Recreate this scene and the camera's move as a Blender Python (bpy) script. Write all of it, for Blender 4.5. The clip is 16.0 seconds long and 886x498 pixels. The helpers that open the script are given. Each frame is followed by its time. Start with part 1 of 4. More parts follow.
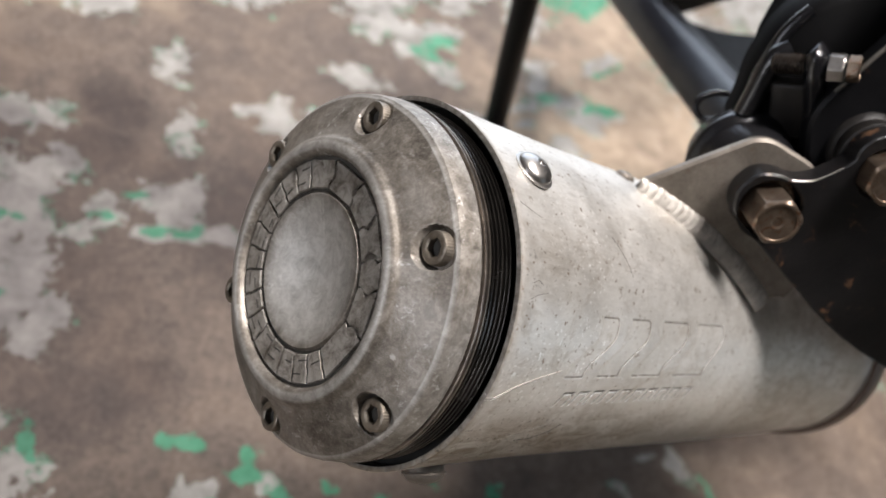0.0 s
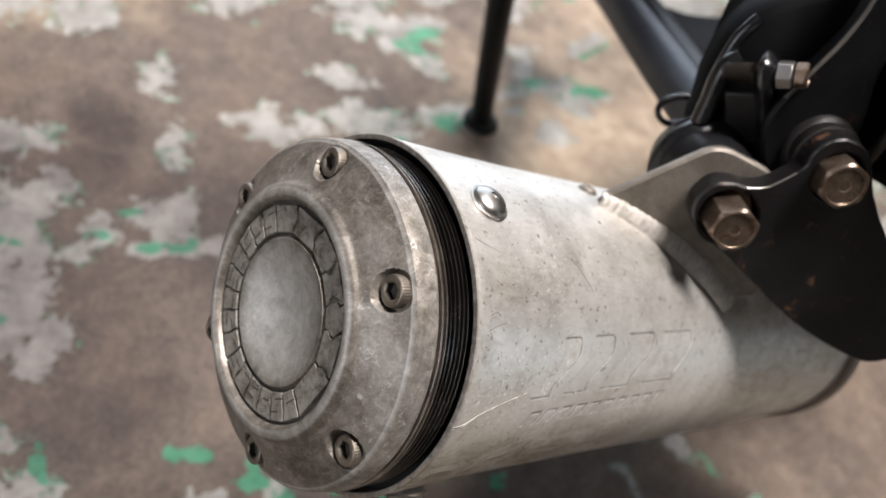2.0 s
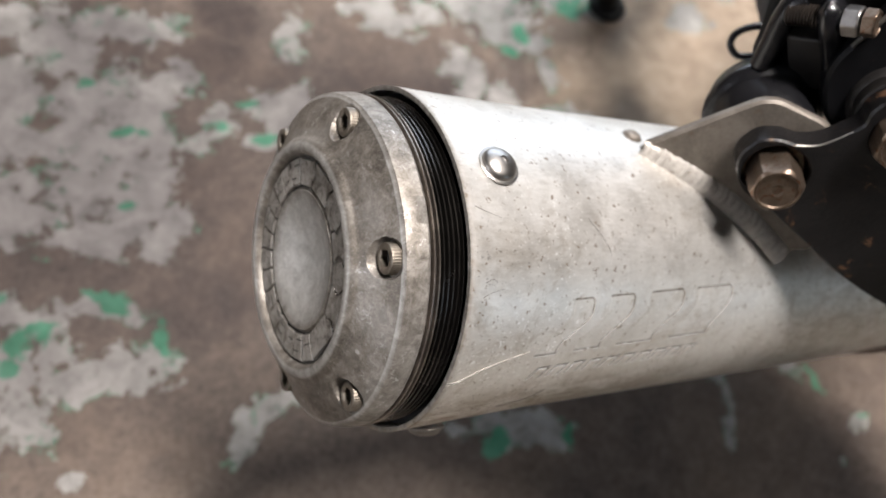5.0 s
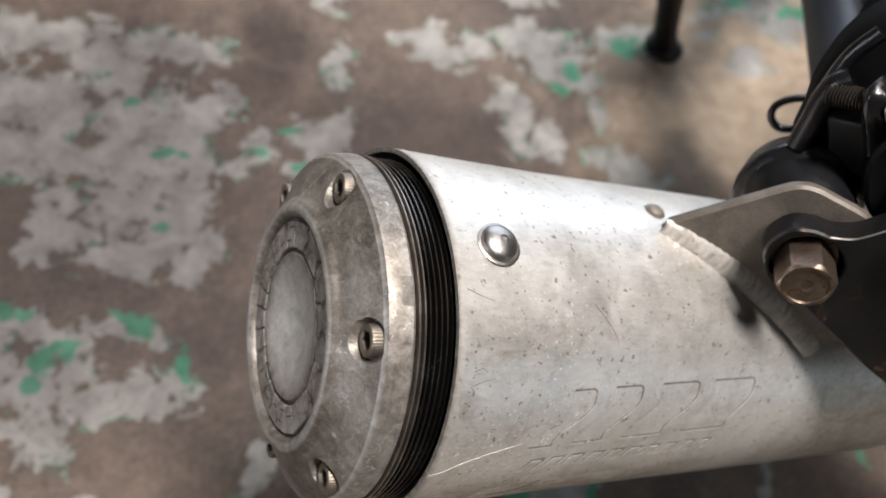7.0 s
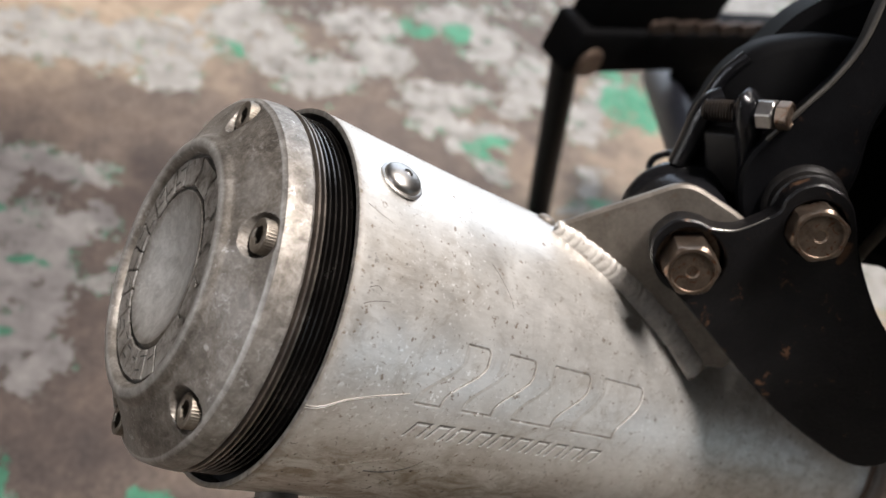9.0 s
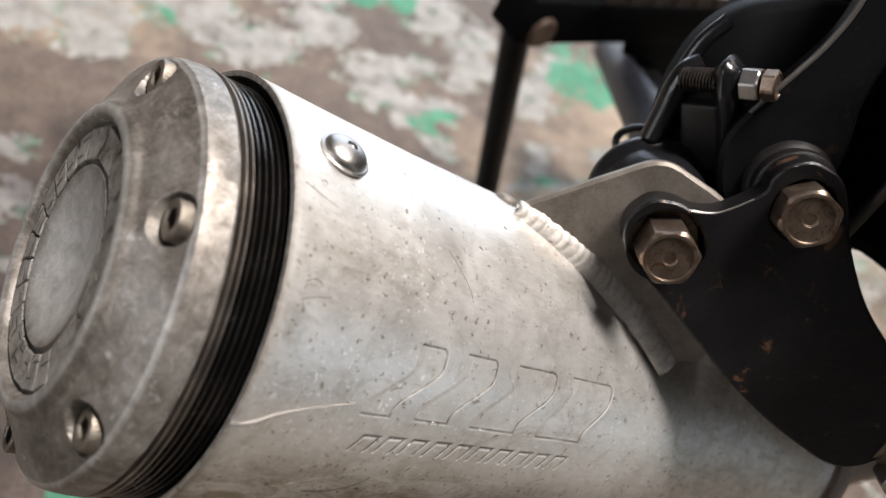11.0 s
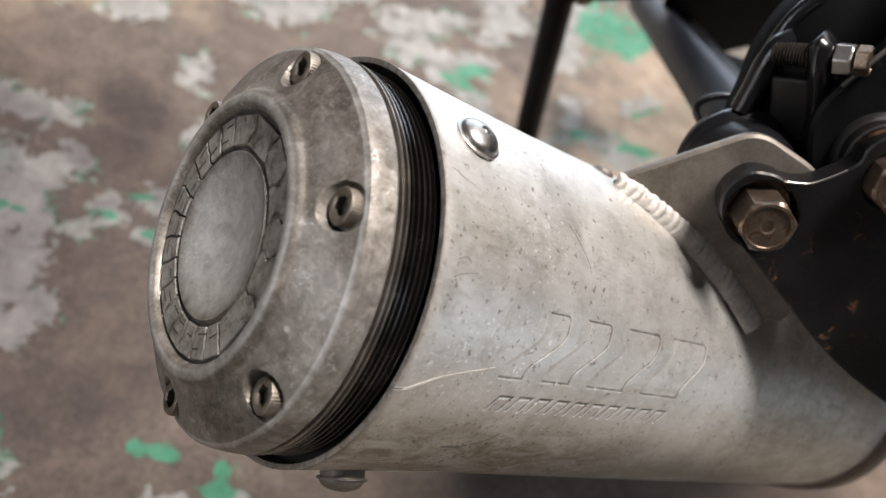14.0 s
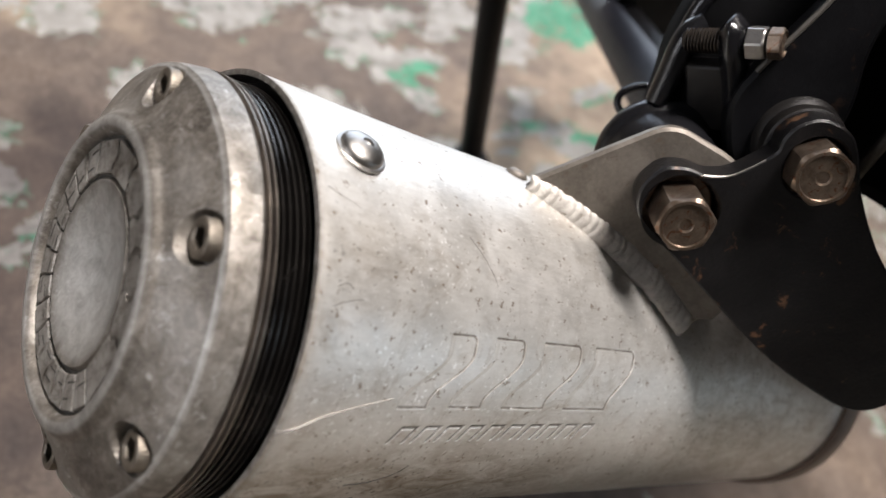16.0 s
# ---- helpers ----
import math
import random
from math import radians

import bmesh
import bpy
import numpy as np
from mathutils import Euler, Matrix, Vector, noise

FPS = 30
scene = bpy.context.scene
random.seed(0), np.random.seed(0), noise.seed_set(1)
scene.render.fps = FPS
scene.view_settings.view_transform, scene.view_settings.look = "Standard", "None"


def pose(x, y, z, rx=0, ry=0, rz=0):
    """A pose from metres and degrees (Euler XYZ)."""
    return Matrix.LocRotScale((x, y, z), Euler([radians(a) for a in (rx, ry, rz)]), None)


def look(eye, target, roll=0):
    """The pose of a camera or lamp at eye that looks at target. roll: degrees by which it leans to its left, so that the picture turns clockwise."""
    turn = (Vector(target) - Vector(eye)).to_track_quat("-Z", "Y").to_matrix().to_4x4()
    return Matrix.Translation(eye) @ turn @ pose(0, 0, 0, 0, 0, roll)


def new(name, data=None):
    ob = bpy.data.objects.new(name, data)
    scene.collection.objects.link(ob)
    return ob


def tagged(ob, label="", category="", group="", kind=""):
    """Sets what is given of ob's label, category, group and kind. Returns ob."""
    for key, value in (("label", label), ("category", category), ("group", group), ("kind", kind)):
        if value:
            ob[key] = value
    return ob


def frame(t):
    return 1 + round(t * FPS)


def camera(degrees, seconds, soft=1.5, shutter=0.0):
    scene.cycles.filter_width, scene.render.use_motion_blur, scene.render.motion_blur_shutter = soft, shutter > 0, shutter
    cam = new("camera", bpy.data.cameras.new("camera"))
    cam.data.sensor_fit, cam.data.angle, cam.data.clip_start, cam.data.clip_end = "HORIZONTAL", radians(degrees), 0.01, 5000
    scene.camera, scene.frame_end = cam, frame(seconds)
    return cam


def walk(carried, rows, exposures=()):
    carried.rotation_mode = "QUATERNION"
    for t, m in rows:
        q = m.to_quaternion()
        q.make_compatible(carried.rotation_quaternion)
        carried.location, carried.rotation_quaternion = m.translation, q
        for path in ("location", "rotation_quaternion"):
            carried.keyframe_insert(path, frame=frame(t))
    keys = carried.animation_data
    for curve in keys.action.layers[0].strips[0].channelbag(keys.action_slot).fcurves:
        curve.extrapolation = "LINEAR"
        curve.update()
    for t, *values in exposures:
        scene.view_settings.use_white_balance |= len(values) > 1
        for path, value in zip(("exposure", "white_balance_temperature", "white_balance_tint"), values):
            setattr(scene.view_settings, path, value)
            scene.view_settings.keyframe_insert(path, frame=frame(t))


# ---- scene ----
cam = camera(55.84, 16.0, soft=1.5, shutter=0.2)
cam.data.dof.use_dof = True
cam.data.dof.focus_distance = 0.205
cam.data.dof.aperture_fstop = 12.0
ROWS = [  # seconds, place in metres, turn in degrees
    (0.0, -0.08593, -0.11563, 0.47466, 40.542, -23.142, -21.730),
    (0.5, -0.07985, -0.11629, 0.48511, 40.486, -22.237, -23.392),
    (1.0, -0.08327, -0.12094, 0.49818, 40.193, -21.137, -23.730),
    (1.5, -0.08392, -0.11998, 0.49943, 39.995, -20.611, -23.856),
    (2.0, -0.07847, -0.11201, 0.49507, 39.792, -20.394, -24.233),
    (2.5, -0.06590, -0.11440, 0.49220, 39.646, -20.972, -25.102),
    (3.0, -0.05888, -0.11809, 0.49604, 38.987, -20.359, -24.616),
    (3.5, -0.06412, -0.12612, 0.49542, 37.785, -19.532, -23.572),
    (4.0, -0.05995, -0.12144, 0.49528, 35.456, -18.161, -21.818),
    (4.5, -0.04490, -0.10997, 0.50545, 31.339, -15.673, -18.795),
    (4.7, -0.04366, -0.10826, 0.51543, 29.535, -14.499, -17.563),
    (6.8, -0.01532, -0.08257, 0.54250, 25.119, -9.578, -10.657),
    (7.0, -0.02001, -0.08912, 0.52431, 28.071, -11.171, -10.944),
    (7.5, -0.01612, -0.11696, 0.48906, 36.094, -15.062, -11.952),
    (8.0, -0.01297, -0.13435, 0.47494, 41.423, -17.967, -12.384),
    (8.5, -0.02092, -0.15052, 0.46768, 44.397, -20.021, -12.639),
    (9.0, -0.02655, -0.14903, 0.47288, 45.703, -21.341, -13.022),
    (9.2, -0.02490, -0.15280, 0.47036, 46.075, -21.825, -13.242),
    (11.3, -0.01651, -0.12780, 0.45280, 44.848, -24.438, -16.222),
    (11.5, -0.01919, -0.12832, 0.45080, 44.512, -24.639, -16.221),
    (12.0, -0.02464, -0.13193, 0.44816, 43.692, -24.604, -16.141),
    (12.5, -0.03786, -0.12615, 0.44644, 42.922, -24.314, -16.107),
    (13.0, -0.04550, -0.12139, 0.45596, 42.416, -23.825, -16.131),
    (13.5, -0.05089, -0.12504, 0.45725, 41.977, -23.387, -16.194),
    (14.0, -0.04820, -0.12568, 0.45788, 41.744, -23.097, -16.218),
    (14.5, -0.04772, -0.12522, 0.45585, 41.587, -22.910, -16.351),
    (15.0, -0.04742, -0.12493, 0.45536, 41.656, -22.714, -16.854),
    (15.5, -0.03959, -0.12336, 0.45566, 42.026, -22.423, -17.945),
    (16.0, -0.02470, -0.11871, 0.45883, 42.869, -22.006, -20.136),
]
walk(cam, [(row[0], pose(*row[1:])) for row in ROWS], [(0.0, 0.15, 6350, 14.0), (4.5, 0.14, 6350, 14.0), (7.0, -0.12, 6350, 14.0), (9.0, -0.04, 6350, 14.0), (11.5, 0.05, 6350, 14.0), (16.0, 0.05, 6350, 14.0)])

# ---- world and light ----
world = bpy.data.worlds.new("world")
scene.world = world
world.use_nodes = True
wn = world.node_tree.nodes
sky = wn.new("ShaderNodeTexSky")
sky.sky_type, sky.sun_disc = "NISHITA", False
sky.sun_elevation, sky.sun_rotation = radians(40), radians(200)
world.node_tree.links.new(sky.outputs[0], wn["Background"].inputs[0])
wn["Background"].inputs[1].default_value = 0.12


def area_lamp(name, m, width, height, watts, colour):
    data = bpy.data.lights.new(name, "AREA")
    data.shape, data.size, data.size_y, data.energy, data.color = "RECTANGLE", width, height, watts, colour
    ob = new(name, data)
    ob.matrix_world = m
    return ob


area_lamp("ceiling_tube_lamp", pose(0.33, -0.06, 2.62, 0, 0, 24), 0.18, 1.00, 140, (1.0, 0.945, 0.87))
# Unseen lamp added to brighten the floor at the far right
area_lamp("floor_fill_lamp", look((1.35, 1.10, 2.62), (1.35, 1.10, 0)), 0.80, 1.40, 14, (1.0, 0.93, 0.84))
area_lamp("doorway_daylight", look((1.5, 2.18, 1.10), (1.5, 0.0, 0.75)), 2.6, 2.0, 46, (0.80, 0.90, 1.0))
area_lamp("window_daylight", look((2.88, -2.20, 1.00), (0.0, 0.05, 0.40)), 1.4, 1.2, 6.0, (0.68, 0.87, 1.0))
# Unseen fill lamp added to brighten the end cap and the tab
area_lamp("cap_fill_lamp", look((-3.90, -0.60, 1.25), (0.0, 0.0, 0.40)), 1.8, 1.9, 38, (0.97, 0.98, 1.0))


# ---- materials ----
def material(name):
    m = bpy.data.materials.new(name)
    m.use_nodes = True
    return m, m.node_tree.nodes, m.node_tree.links, m.node_tree.nodes["Principled BSDF"]


def coords(nodes, links, scale=(1, 1, 1)):
    tc, mp = nodes.new("ShaderNodeTexCoord"), nodes.new("ShaderNodeMapping")
    mp.inputs["Scale"].default_value = scale
    links.new(tc.outputs["Object"], mp.inputs["Vector"])
    return mp.outputs["Vector"]


def noise_tex(nodes, links, vec, scale, detail=6.0, rough=0.6, distort=0.0):
    n = nodes.new("ShaderNodeTexNoise")
    n.inputs["Scale"].default_value, n.inputs["Detail"].default_value = scale, detail
    n.inputs["Roughness"].default_value, n.inputs["Distortion"].default_value = rough, distort
    links.new(vec, n.inputs["Vector"])
    return n.outputs["Fac"]


def ramp(nodes, links, fac, stops):
    r = nodes.new("ShaderNodeValToRGB")
    el = r.color_ramp.elements
    while len(el) < len(stops):
        el.new(0.5)
    for e, (p, c) in zip(el, stops):
        e.position = p
        e.color = (*c, 1) if len(c) == 3 else c
    links.new(fac, r.inputs["Fac"])
    return r.outputs["Color"]


def mix(nodes, links, fac, a, b, mode="MIX"):
    m = nodes.new("ShaderNodeMix")
    m.data_type, m.blend_type = "RGBA", mode
    for sock, val in ((m.inputs["Factor"], fac), (m.inputs["A"], a), (m.inputs["B"], b)):
        if isinstance(val, (int, float)):
            sock.default_value = val
        elif isinstance(val, tuple):
            sock.default_value = (*val, 1)
        else:
            links.new(val, sock)
    return m.outputs["Result"]


def maths(nodes, links, op, a, b=0.0, clamp=False):
    m = nodes.new("ShaderNodeMath")
    m.operation, m.use_clamp = op, clamp
    for sock, val in zip(m.inputs, (a, b)):
        if isinstance(val, (int, float)):
            sock.default_value = val
        else:
            links.new(val, sock)
    return m.outputs[0]


def bump(nodes, links, height, bsdf, strength, distance):
    b = nodes.new("ShaderNodeBump")
    b.inputs["Strength"].default_value, b.inputs["Distance"].default_value = strength, distance
    links.new(height, b.inputs["Height"])
    links.new(b.outputs["Normal"], bsdf.inputs["Normal"])


def worn(name, light, dark, rough, metal, big=40.0, fine=600.0, bumpy=0.0002, spots=None, spot_at=0.62, stretch=(1, 1, 1), rough_span=0.15, gloss=0.5):
    """A surface with blotches, fine grain and, where given, spots of another colour."""
    m, n, l, b = material(name)
    v = coords(n, l, stretch)
    blotch = noise_tex(n, l, v, big, 5, 0.62, 0.4)
    grain = noise_tex(n, l, v, fine, 4, 0.7)
    col = ramp(n, l, blotch, [(0.32, dark), (0.68, light)])
    col = mix(n, l, 0.35, col, ramp(n, l, grain, [(0.3, dark), (0.7, light)]))
    if spots:
        where = ramp(n, l, noise_tex(n, l, v, big * 3.1, 6, 0.7, 0.8), [(spot_at, (0, 0, 0)), (spot_at + 0.06, (1, 1, 1))])
        col = mix(n, l, where, col, spots)
    l.new(col, b.inputs["Base Color"])
    b.inputs["Metallic"].default_value = metal
    b.inputs["Specular IOR Level"].default_value = gloss
    r = maths(n, l, "MULTIPLY_ADD", blotch, rough_span)
    r.node.inputs[2].default_value = rough - rough_span / 2
    l.new(r, b.inputs["Roughness"])
    bump(n, l, maths(n, l, "ADD", blotch, maths(n, l, "MULTIPLY", grain, 0.35)), b, 0.6, bumpy)
    return m


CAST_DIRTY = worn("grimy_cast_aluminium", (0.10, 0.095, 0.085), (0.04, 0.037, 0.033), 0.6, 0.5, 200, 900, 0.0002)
MATT = worn("matt_black_paint", (0.0036, 0.0036, 0.0040), (0.002, 0.002, 0.0022), 0.7, 0.0, 45, 800, 0.0003, gloss=0.05)
DUSTY = worn("dusty_black_edge", (0.075, 0.068, 0.058), (0.030, 0.027, 0.024), 0.6, 0.1, 150, 800, 0.0002)
BOSS = worn("dusty_rubber", (0.012, 0.0105, 0.0098), (0.004, 0.0038, 0.0037), 0.45, 0.0, 160, 800, 0.0004, gloss=0.25)
THREAD = worn("oily_rusty_thread", (0.040, 0.030, 0.023), (0.016, 0.013, 0.011), 0.45, 0.6, 120, 800, 0.0002)
DISC = worn("black_oxide_steel", (0.11, 0.100, 0.092), (0.036, 0.033, 0.031), 0.26, 0.95, 90, 700, 0.0001)
DISC_WORN = worn("worn_disc_steel", (0.30, 0.26, 0.22), (0.10, 0.085, 0.075), 0.36, 0.9, 90, 700, 0.0001)
STAINLESS = worn("stainless_steel", (0.45, 0.43, 0.41), (0.30, 0.285, 0.265), 0.36, 1.0, 300, 1500, 0.00008)
SCREW = worn("cap_screw_steel", (0.27, 0.24, 0.20), (0.12, 0.10, 0.08), 0.48, 0.9, 250, 1500, 0.0001, (0.22, 0.15, 0.10), 0.66)
RUSTED = worn("browned_bolt_steel", (0.25, 0.195, 0.15), (0.085, 0.060, 0.043), 0.36, 0.85, 150, 1100, 0.00035, (0.13, 0.058, 0.030), 0.57)
BLACK = worn("black_painted_steel", (0.0070, 0.0070, 0.0078), (0.003, 0.003, 0.0035), 0.42, 0.0, 45, 800, 0.00045, (0.020, 0.013, 0.010), 0.62, gloss=0.10)
BRACKET = worn("chipped_black_bracket_paint", (0.0100, 0.0094, 0.0098), (0.0025, 0.0025, 0.003), 0.32, 0.0, 42, 900, 0.0009, (0.070, 0.038, 0.022), 0.605, gloss=0.32)
BLACK_GLOSS = worn("glossy_black_enamel", (0.008, 0.008, 0.009), (0.004, 0.004, 0.005), 0.22, 0.0, 60, 500, 0.0006, gloss=0.55)
SLATE = worn("blue_black_enamel", (0.011, 0.012, 0.017), (0.006, 0.0065, 0.0095), 0.45, 0.0, 40, 700, 0.0003, gloss=0.22)
RUBBER = worn("black_rubber", (0.011, 0.011, 0.011), (0.006, 0.006, 0.006), 0.55, 0.0, 80, 900, 0.0002, gloss=0.3)
BURR = worn("bright_scratched_aluminium", (0.56, 0.53, 0.49), (0.28, 0.26, 0.23), 0.5, 0.5, 300, 1500, 0.0001)
EDGE = worn("bare_worn_edge", (0.36, 0.345, 0.32), (0.16, 0.15, 0.14), 0.45, 0.9, 200, 1200, 0.0001)
PLATE = worn("dull_steel_plate", (0.215, 0.19, 0.163), (0.10, 0.086, 0.071), 0.52, 0.5, 110, 900, 0.0003, (0.13, 0.10, 0.075), 0.60)
WELD = worn("weld_metal", (0.56, 0.53, 0.485), (0.30, 0.275, 0.245), 0.42, 0.35, 260, 900, 0.0005, (0.15, 0.115, 0.085), 0.62)
PIPE = worn("heat_browned_pipe", (0.17, 0.12, 0.09), (0.07, 0.05, 0.04), 0.45, 0.7, 60, 600, 0.0002)
CHAIN = worn("rusty_chain_steel", (0.052, 0.033, 0.024), (0.020, 0.014, 0.011), 0.6, 0.6, 120, 800, 0.0003)
WALL = worn("painted_wall", (0.105, 0.095, 0.083), (0.075, 0.068, 0.060), 0.85, 0.0, 1.5, 60, 0.0008)
SHADOW = worn("gap_shade", (0.012, 0.011, 0.010), (0.006, 0.006, 0.006), 0.8, 0.0, 60, 500, 0.0002)


def sleeve_material():
    m, n, l, b = material("scuffed_aluminium_sleeve")
    v = coords(n, l)
    streak = coords(n, l, (0.30, 1, 1))
    blotch, mid = noise_tex(n, l, v, 24, 5, 0.62, 0.6), noise_tex(n, l, v, 110, 6, 0.70, 0.8)
    grain, speck = noise_tex(n, l, streak, 900, 4, 0.7), noise_tex(n, l, v, 480, 4, 0.65)
    pits, patchy = noise_tex(n, l, v, 800, 2, 0.5), noise_tex(n, l, v, 17, 3, 0.5)
    col = ramp(n, l, blotch, [(0.30, (0.55, 0.527, 0.487)), (0.50, (0.735, 0.716, 0.678)), (0.70, (0.86, 0.850, 0.828))])
    col = mix(n, l, 0.28, col, ramp(n, l, mid, [(0.34, (0.36, 0.325, 0.285)), (0.50, (0.63, 0.595, 0.545)), (0.70, (0.81, 0.785, 0.745))]))
    col = mix(n, l, 0.16, col, ramp(n, l, grain, [(0.32, (0.36, 0.34, 0.31)), (0.68, (0.90, 0.89, 0.87))]))
    smear = maths(n, l, "MULTIPLY", ramp(n, l, noise_tex(n, l, v, 70, 7, 0.74, 1.4), [(0.52, (0, 0, 0)), (0.66, (0.48, 0.48, 0.48))]), ramp(n, l, noise_tex(n, l, v, 15, 2, 0.5), [(0.42, (0, 0, 0)), (0.60, (1, 1, 1))]))
    col = mix(n, l, smear, col, (0.36, 0.30, 0.235))
    col = mix(n, l, ramp(n, l, speck, [(0.615, (0, 0, 0)), (0.67, (0.85, 0.85, 0.85))]), col, (0.27, 0.21, 0.155))
    shiny = maths(n, l, "MULTIPLY", ramp(n, l, pits, [(0.645, (0, 0, 0)), (0.69, (0.7, 0.7, 0.7))]), ramp(n, l, patchy, [(0.45, (0, 0, 0)), (0.6, (1, 1, 1))]))
    col = mix(n, l, shiny, col, (0.93, 0.92, 0.90))
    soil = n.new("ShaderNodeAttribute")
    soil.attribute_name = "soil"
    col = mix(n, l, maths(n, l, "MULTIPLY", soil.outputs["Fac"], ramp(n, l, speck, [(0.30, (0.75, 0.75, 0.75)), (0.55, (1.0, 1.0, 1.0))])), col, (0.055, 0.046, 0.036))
    # Field of brown stains and, at the far end, shade painted in
    darkened = n.new("ShaderNodeAttribute")
    darkened.attribute_name = "darkened"
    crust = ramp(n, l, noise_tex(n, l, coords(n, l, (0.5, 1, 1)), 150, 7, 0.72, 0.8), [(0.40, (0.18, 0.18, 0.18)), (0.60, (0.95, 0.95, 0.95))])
    col = mix(n, l, maths(n, l, "MULTIPLY", darkened.outputs["Fac"], crust), col, (0.27, 0.215, 0.155))
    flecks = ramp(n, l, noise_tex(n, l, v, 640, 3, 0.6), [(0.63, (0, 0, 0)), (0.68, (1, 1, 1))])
    col = mix(n, l, maths(n, l, "MULTIPLY", darkened.outputs["Fac"], flecks), col, (0.06, 0.045, 0.032))
    pecked = n.new("ShaderNodeAttribute")
    pecked.attribute_name = "peck"
    col = mix(n, l, maths(n, l, "MULTIPLY", pecked.outputs["Fac"], ramp(n, l, noise_tex(n, l, v, 560, 3, 0.55), [(0.645, (0, 0, 0)), (0.69, (1, 1, 1))])), col, (0.93, 0.93, 0.92))
    l.new(col, b.inputs["Base Color"])
    metal = maths(n, l, "MULTIPLY_ADD", soil.outputs["Fac"], -0.45)
    metal.node.inputs[2].default_value = 0.80
    l.new(metal, b.inputs["Metallic"])
    r = maths(n, l, "MULTIPLY_ADD", mid, 0.24)
    r.node.inputs[2].default_value = 0.30
    l.new(maths(n, l, "ADD", r, maths(n, l, "MULTIPLY", soil.outputs["Fac"], 0.3)), b.inputs["Roughness"])
    bump(n, l, maths(n, l, "ADD", maths(n, l, "MULTIPLY", grain, 0.35), maths(n, l, "ADD", speck, maths(n, l, "MULTIPLY", blotch, 0.2))), b, 0.5, 0.00018)
    return m


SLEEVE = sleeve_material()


def cast_material():
    m, n, l, b = material("cast_aluminium")
    v = coords(n, l)
    big, mid, fine = noise_tex(n, l, v, 55, 5, 0.6, 0.5), noise_tex(n, l, v, 230, 6, 0.75, 0.6), noise_tex(n, l, v, 1100, 4, 0.75)
    streak = noise_tex(n, l, coords(n, l, (1, 0.35, 0.35)), 330, 5, 0.65, 0.3)
    col = ramp(n, l, mid, [(0.34, (0.048, 0.040, 0.033)), (0.50, (0.170, 0.149, 0.125)), (0.64, (0.40, 0.368, 0.328))])
    col = mix(n, l, 0.42, col, ramp(n, l, big, [(0.38, (0.050, 0.041, 0.033)), (0.50, (0.160, 0.136, 0.110)), (0.60, (0.38, 0.360, 0.335))]))
    col = mix(n, l, 0.22, col, ramp(n, l, streak, [(0.34, (0.045, 0.038, 0.031)), (0.66, (0.34, 0.315, 0.28))]))
    col = mix(n, l, 0.16, col, ramp(n, l, fine, [(0.34, (0.04, 0.034, 0.028)), (0.50, (0.17, 0.153, 0.134)), (0.66, (0.44, 0.42, 0.39))]))
    bright = maths(n, l, "MULTIPLY", ramp(n, l, noise_tex(n, l, v, 520, 5, 0.7, 0.4), [(0.56, (0, 0, 0)), (0.66, (1, 1, 1))]), ramp(n, l, noise_tex(n, l, v, 70, 3, 0.6), [(0.48, (0, 0, 0)), (0.62, (0.7, 0.7, 0.7))]))
    col = mix(n, l, bright, col, (0.55, 0.54, 0.52))
    geo = n.new("ShaderNodeNewGeometry")
    rub = maths(n, l, "MULTIPLY", ramp(n, l, geo.outputs["Pointiness"], [(0.52, (0, 0, 0)), (0.58, (0.5, 0.5, 0.5))]), ramp(n, l, mid, [(0.36, (0, 0, 0)), (0.56, (1, 1, 1))]))
    col = mix(n, l, rub, col, (0.56, 0.54, 0.51))
    paleness = n.new("ShaderNodeAttribute")
    paleness.attribute_name = "paleness"
    col = mix(n, l, maths(n, l, "MULTIPLY", paleness.outputs["Fac"], ramp(n, l, mid, [(0.30, (0.45, 0.45, 0.45)), (0.60, (0.9, 0.9, 0.9))])), col, (0.74, 0.74, 0.72))
    l.new(col, b.inputs["Base Color"])
    b.inputs["Metallic"].default_value = 0.64
    r = maths(n, l, "MULTIPLY_ADD", mid, 0.3)
    r.node.inputs[2].default_value = 0.35
    l.new(r, b.inputs["Roughness"])
    bump(n, l, maths(n, l, "ADD", mid, maths(n, l, "MULTIPLY", fine, 0.3)), b, 0.5, 0.00015)
    return m


CAST = cast_material()


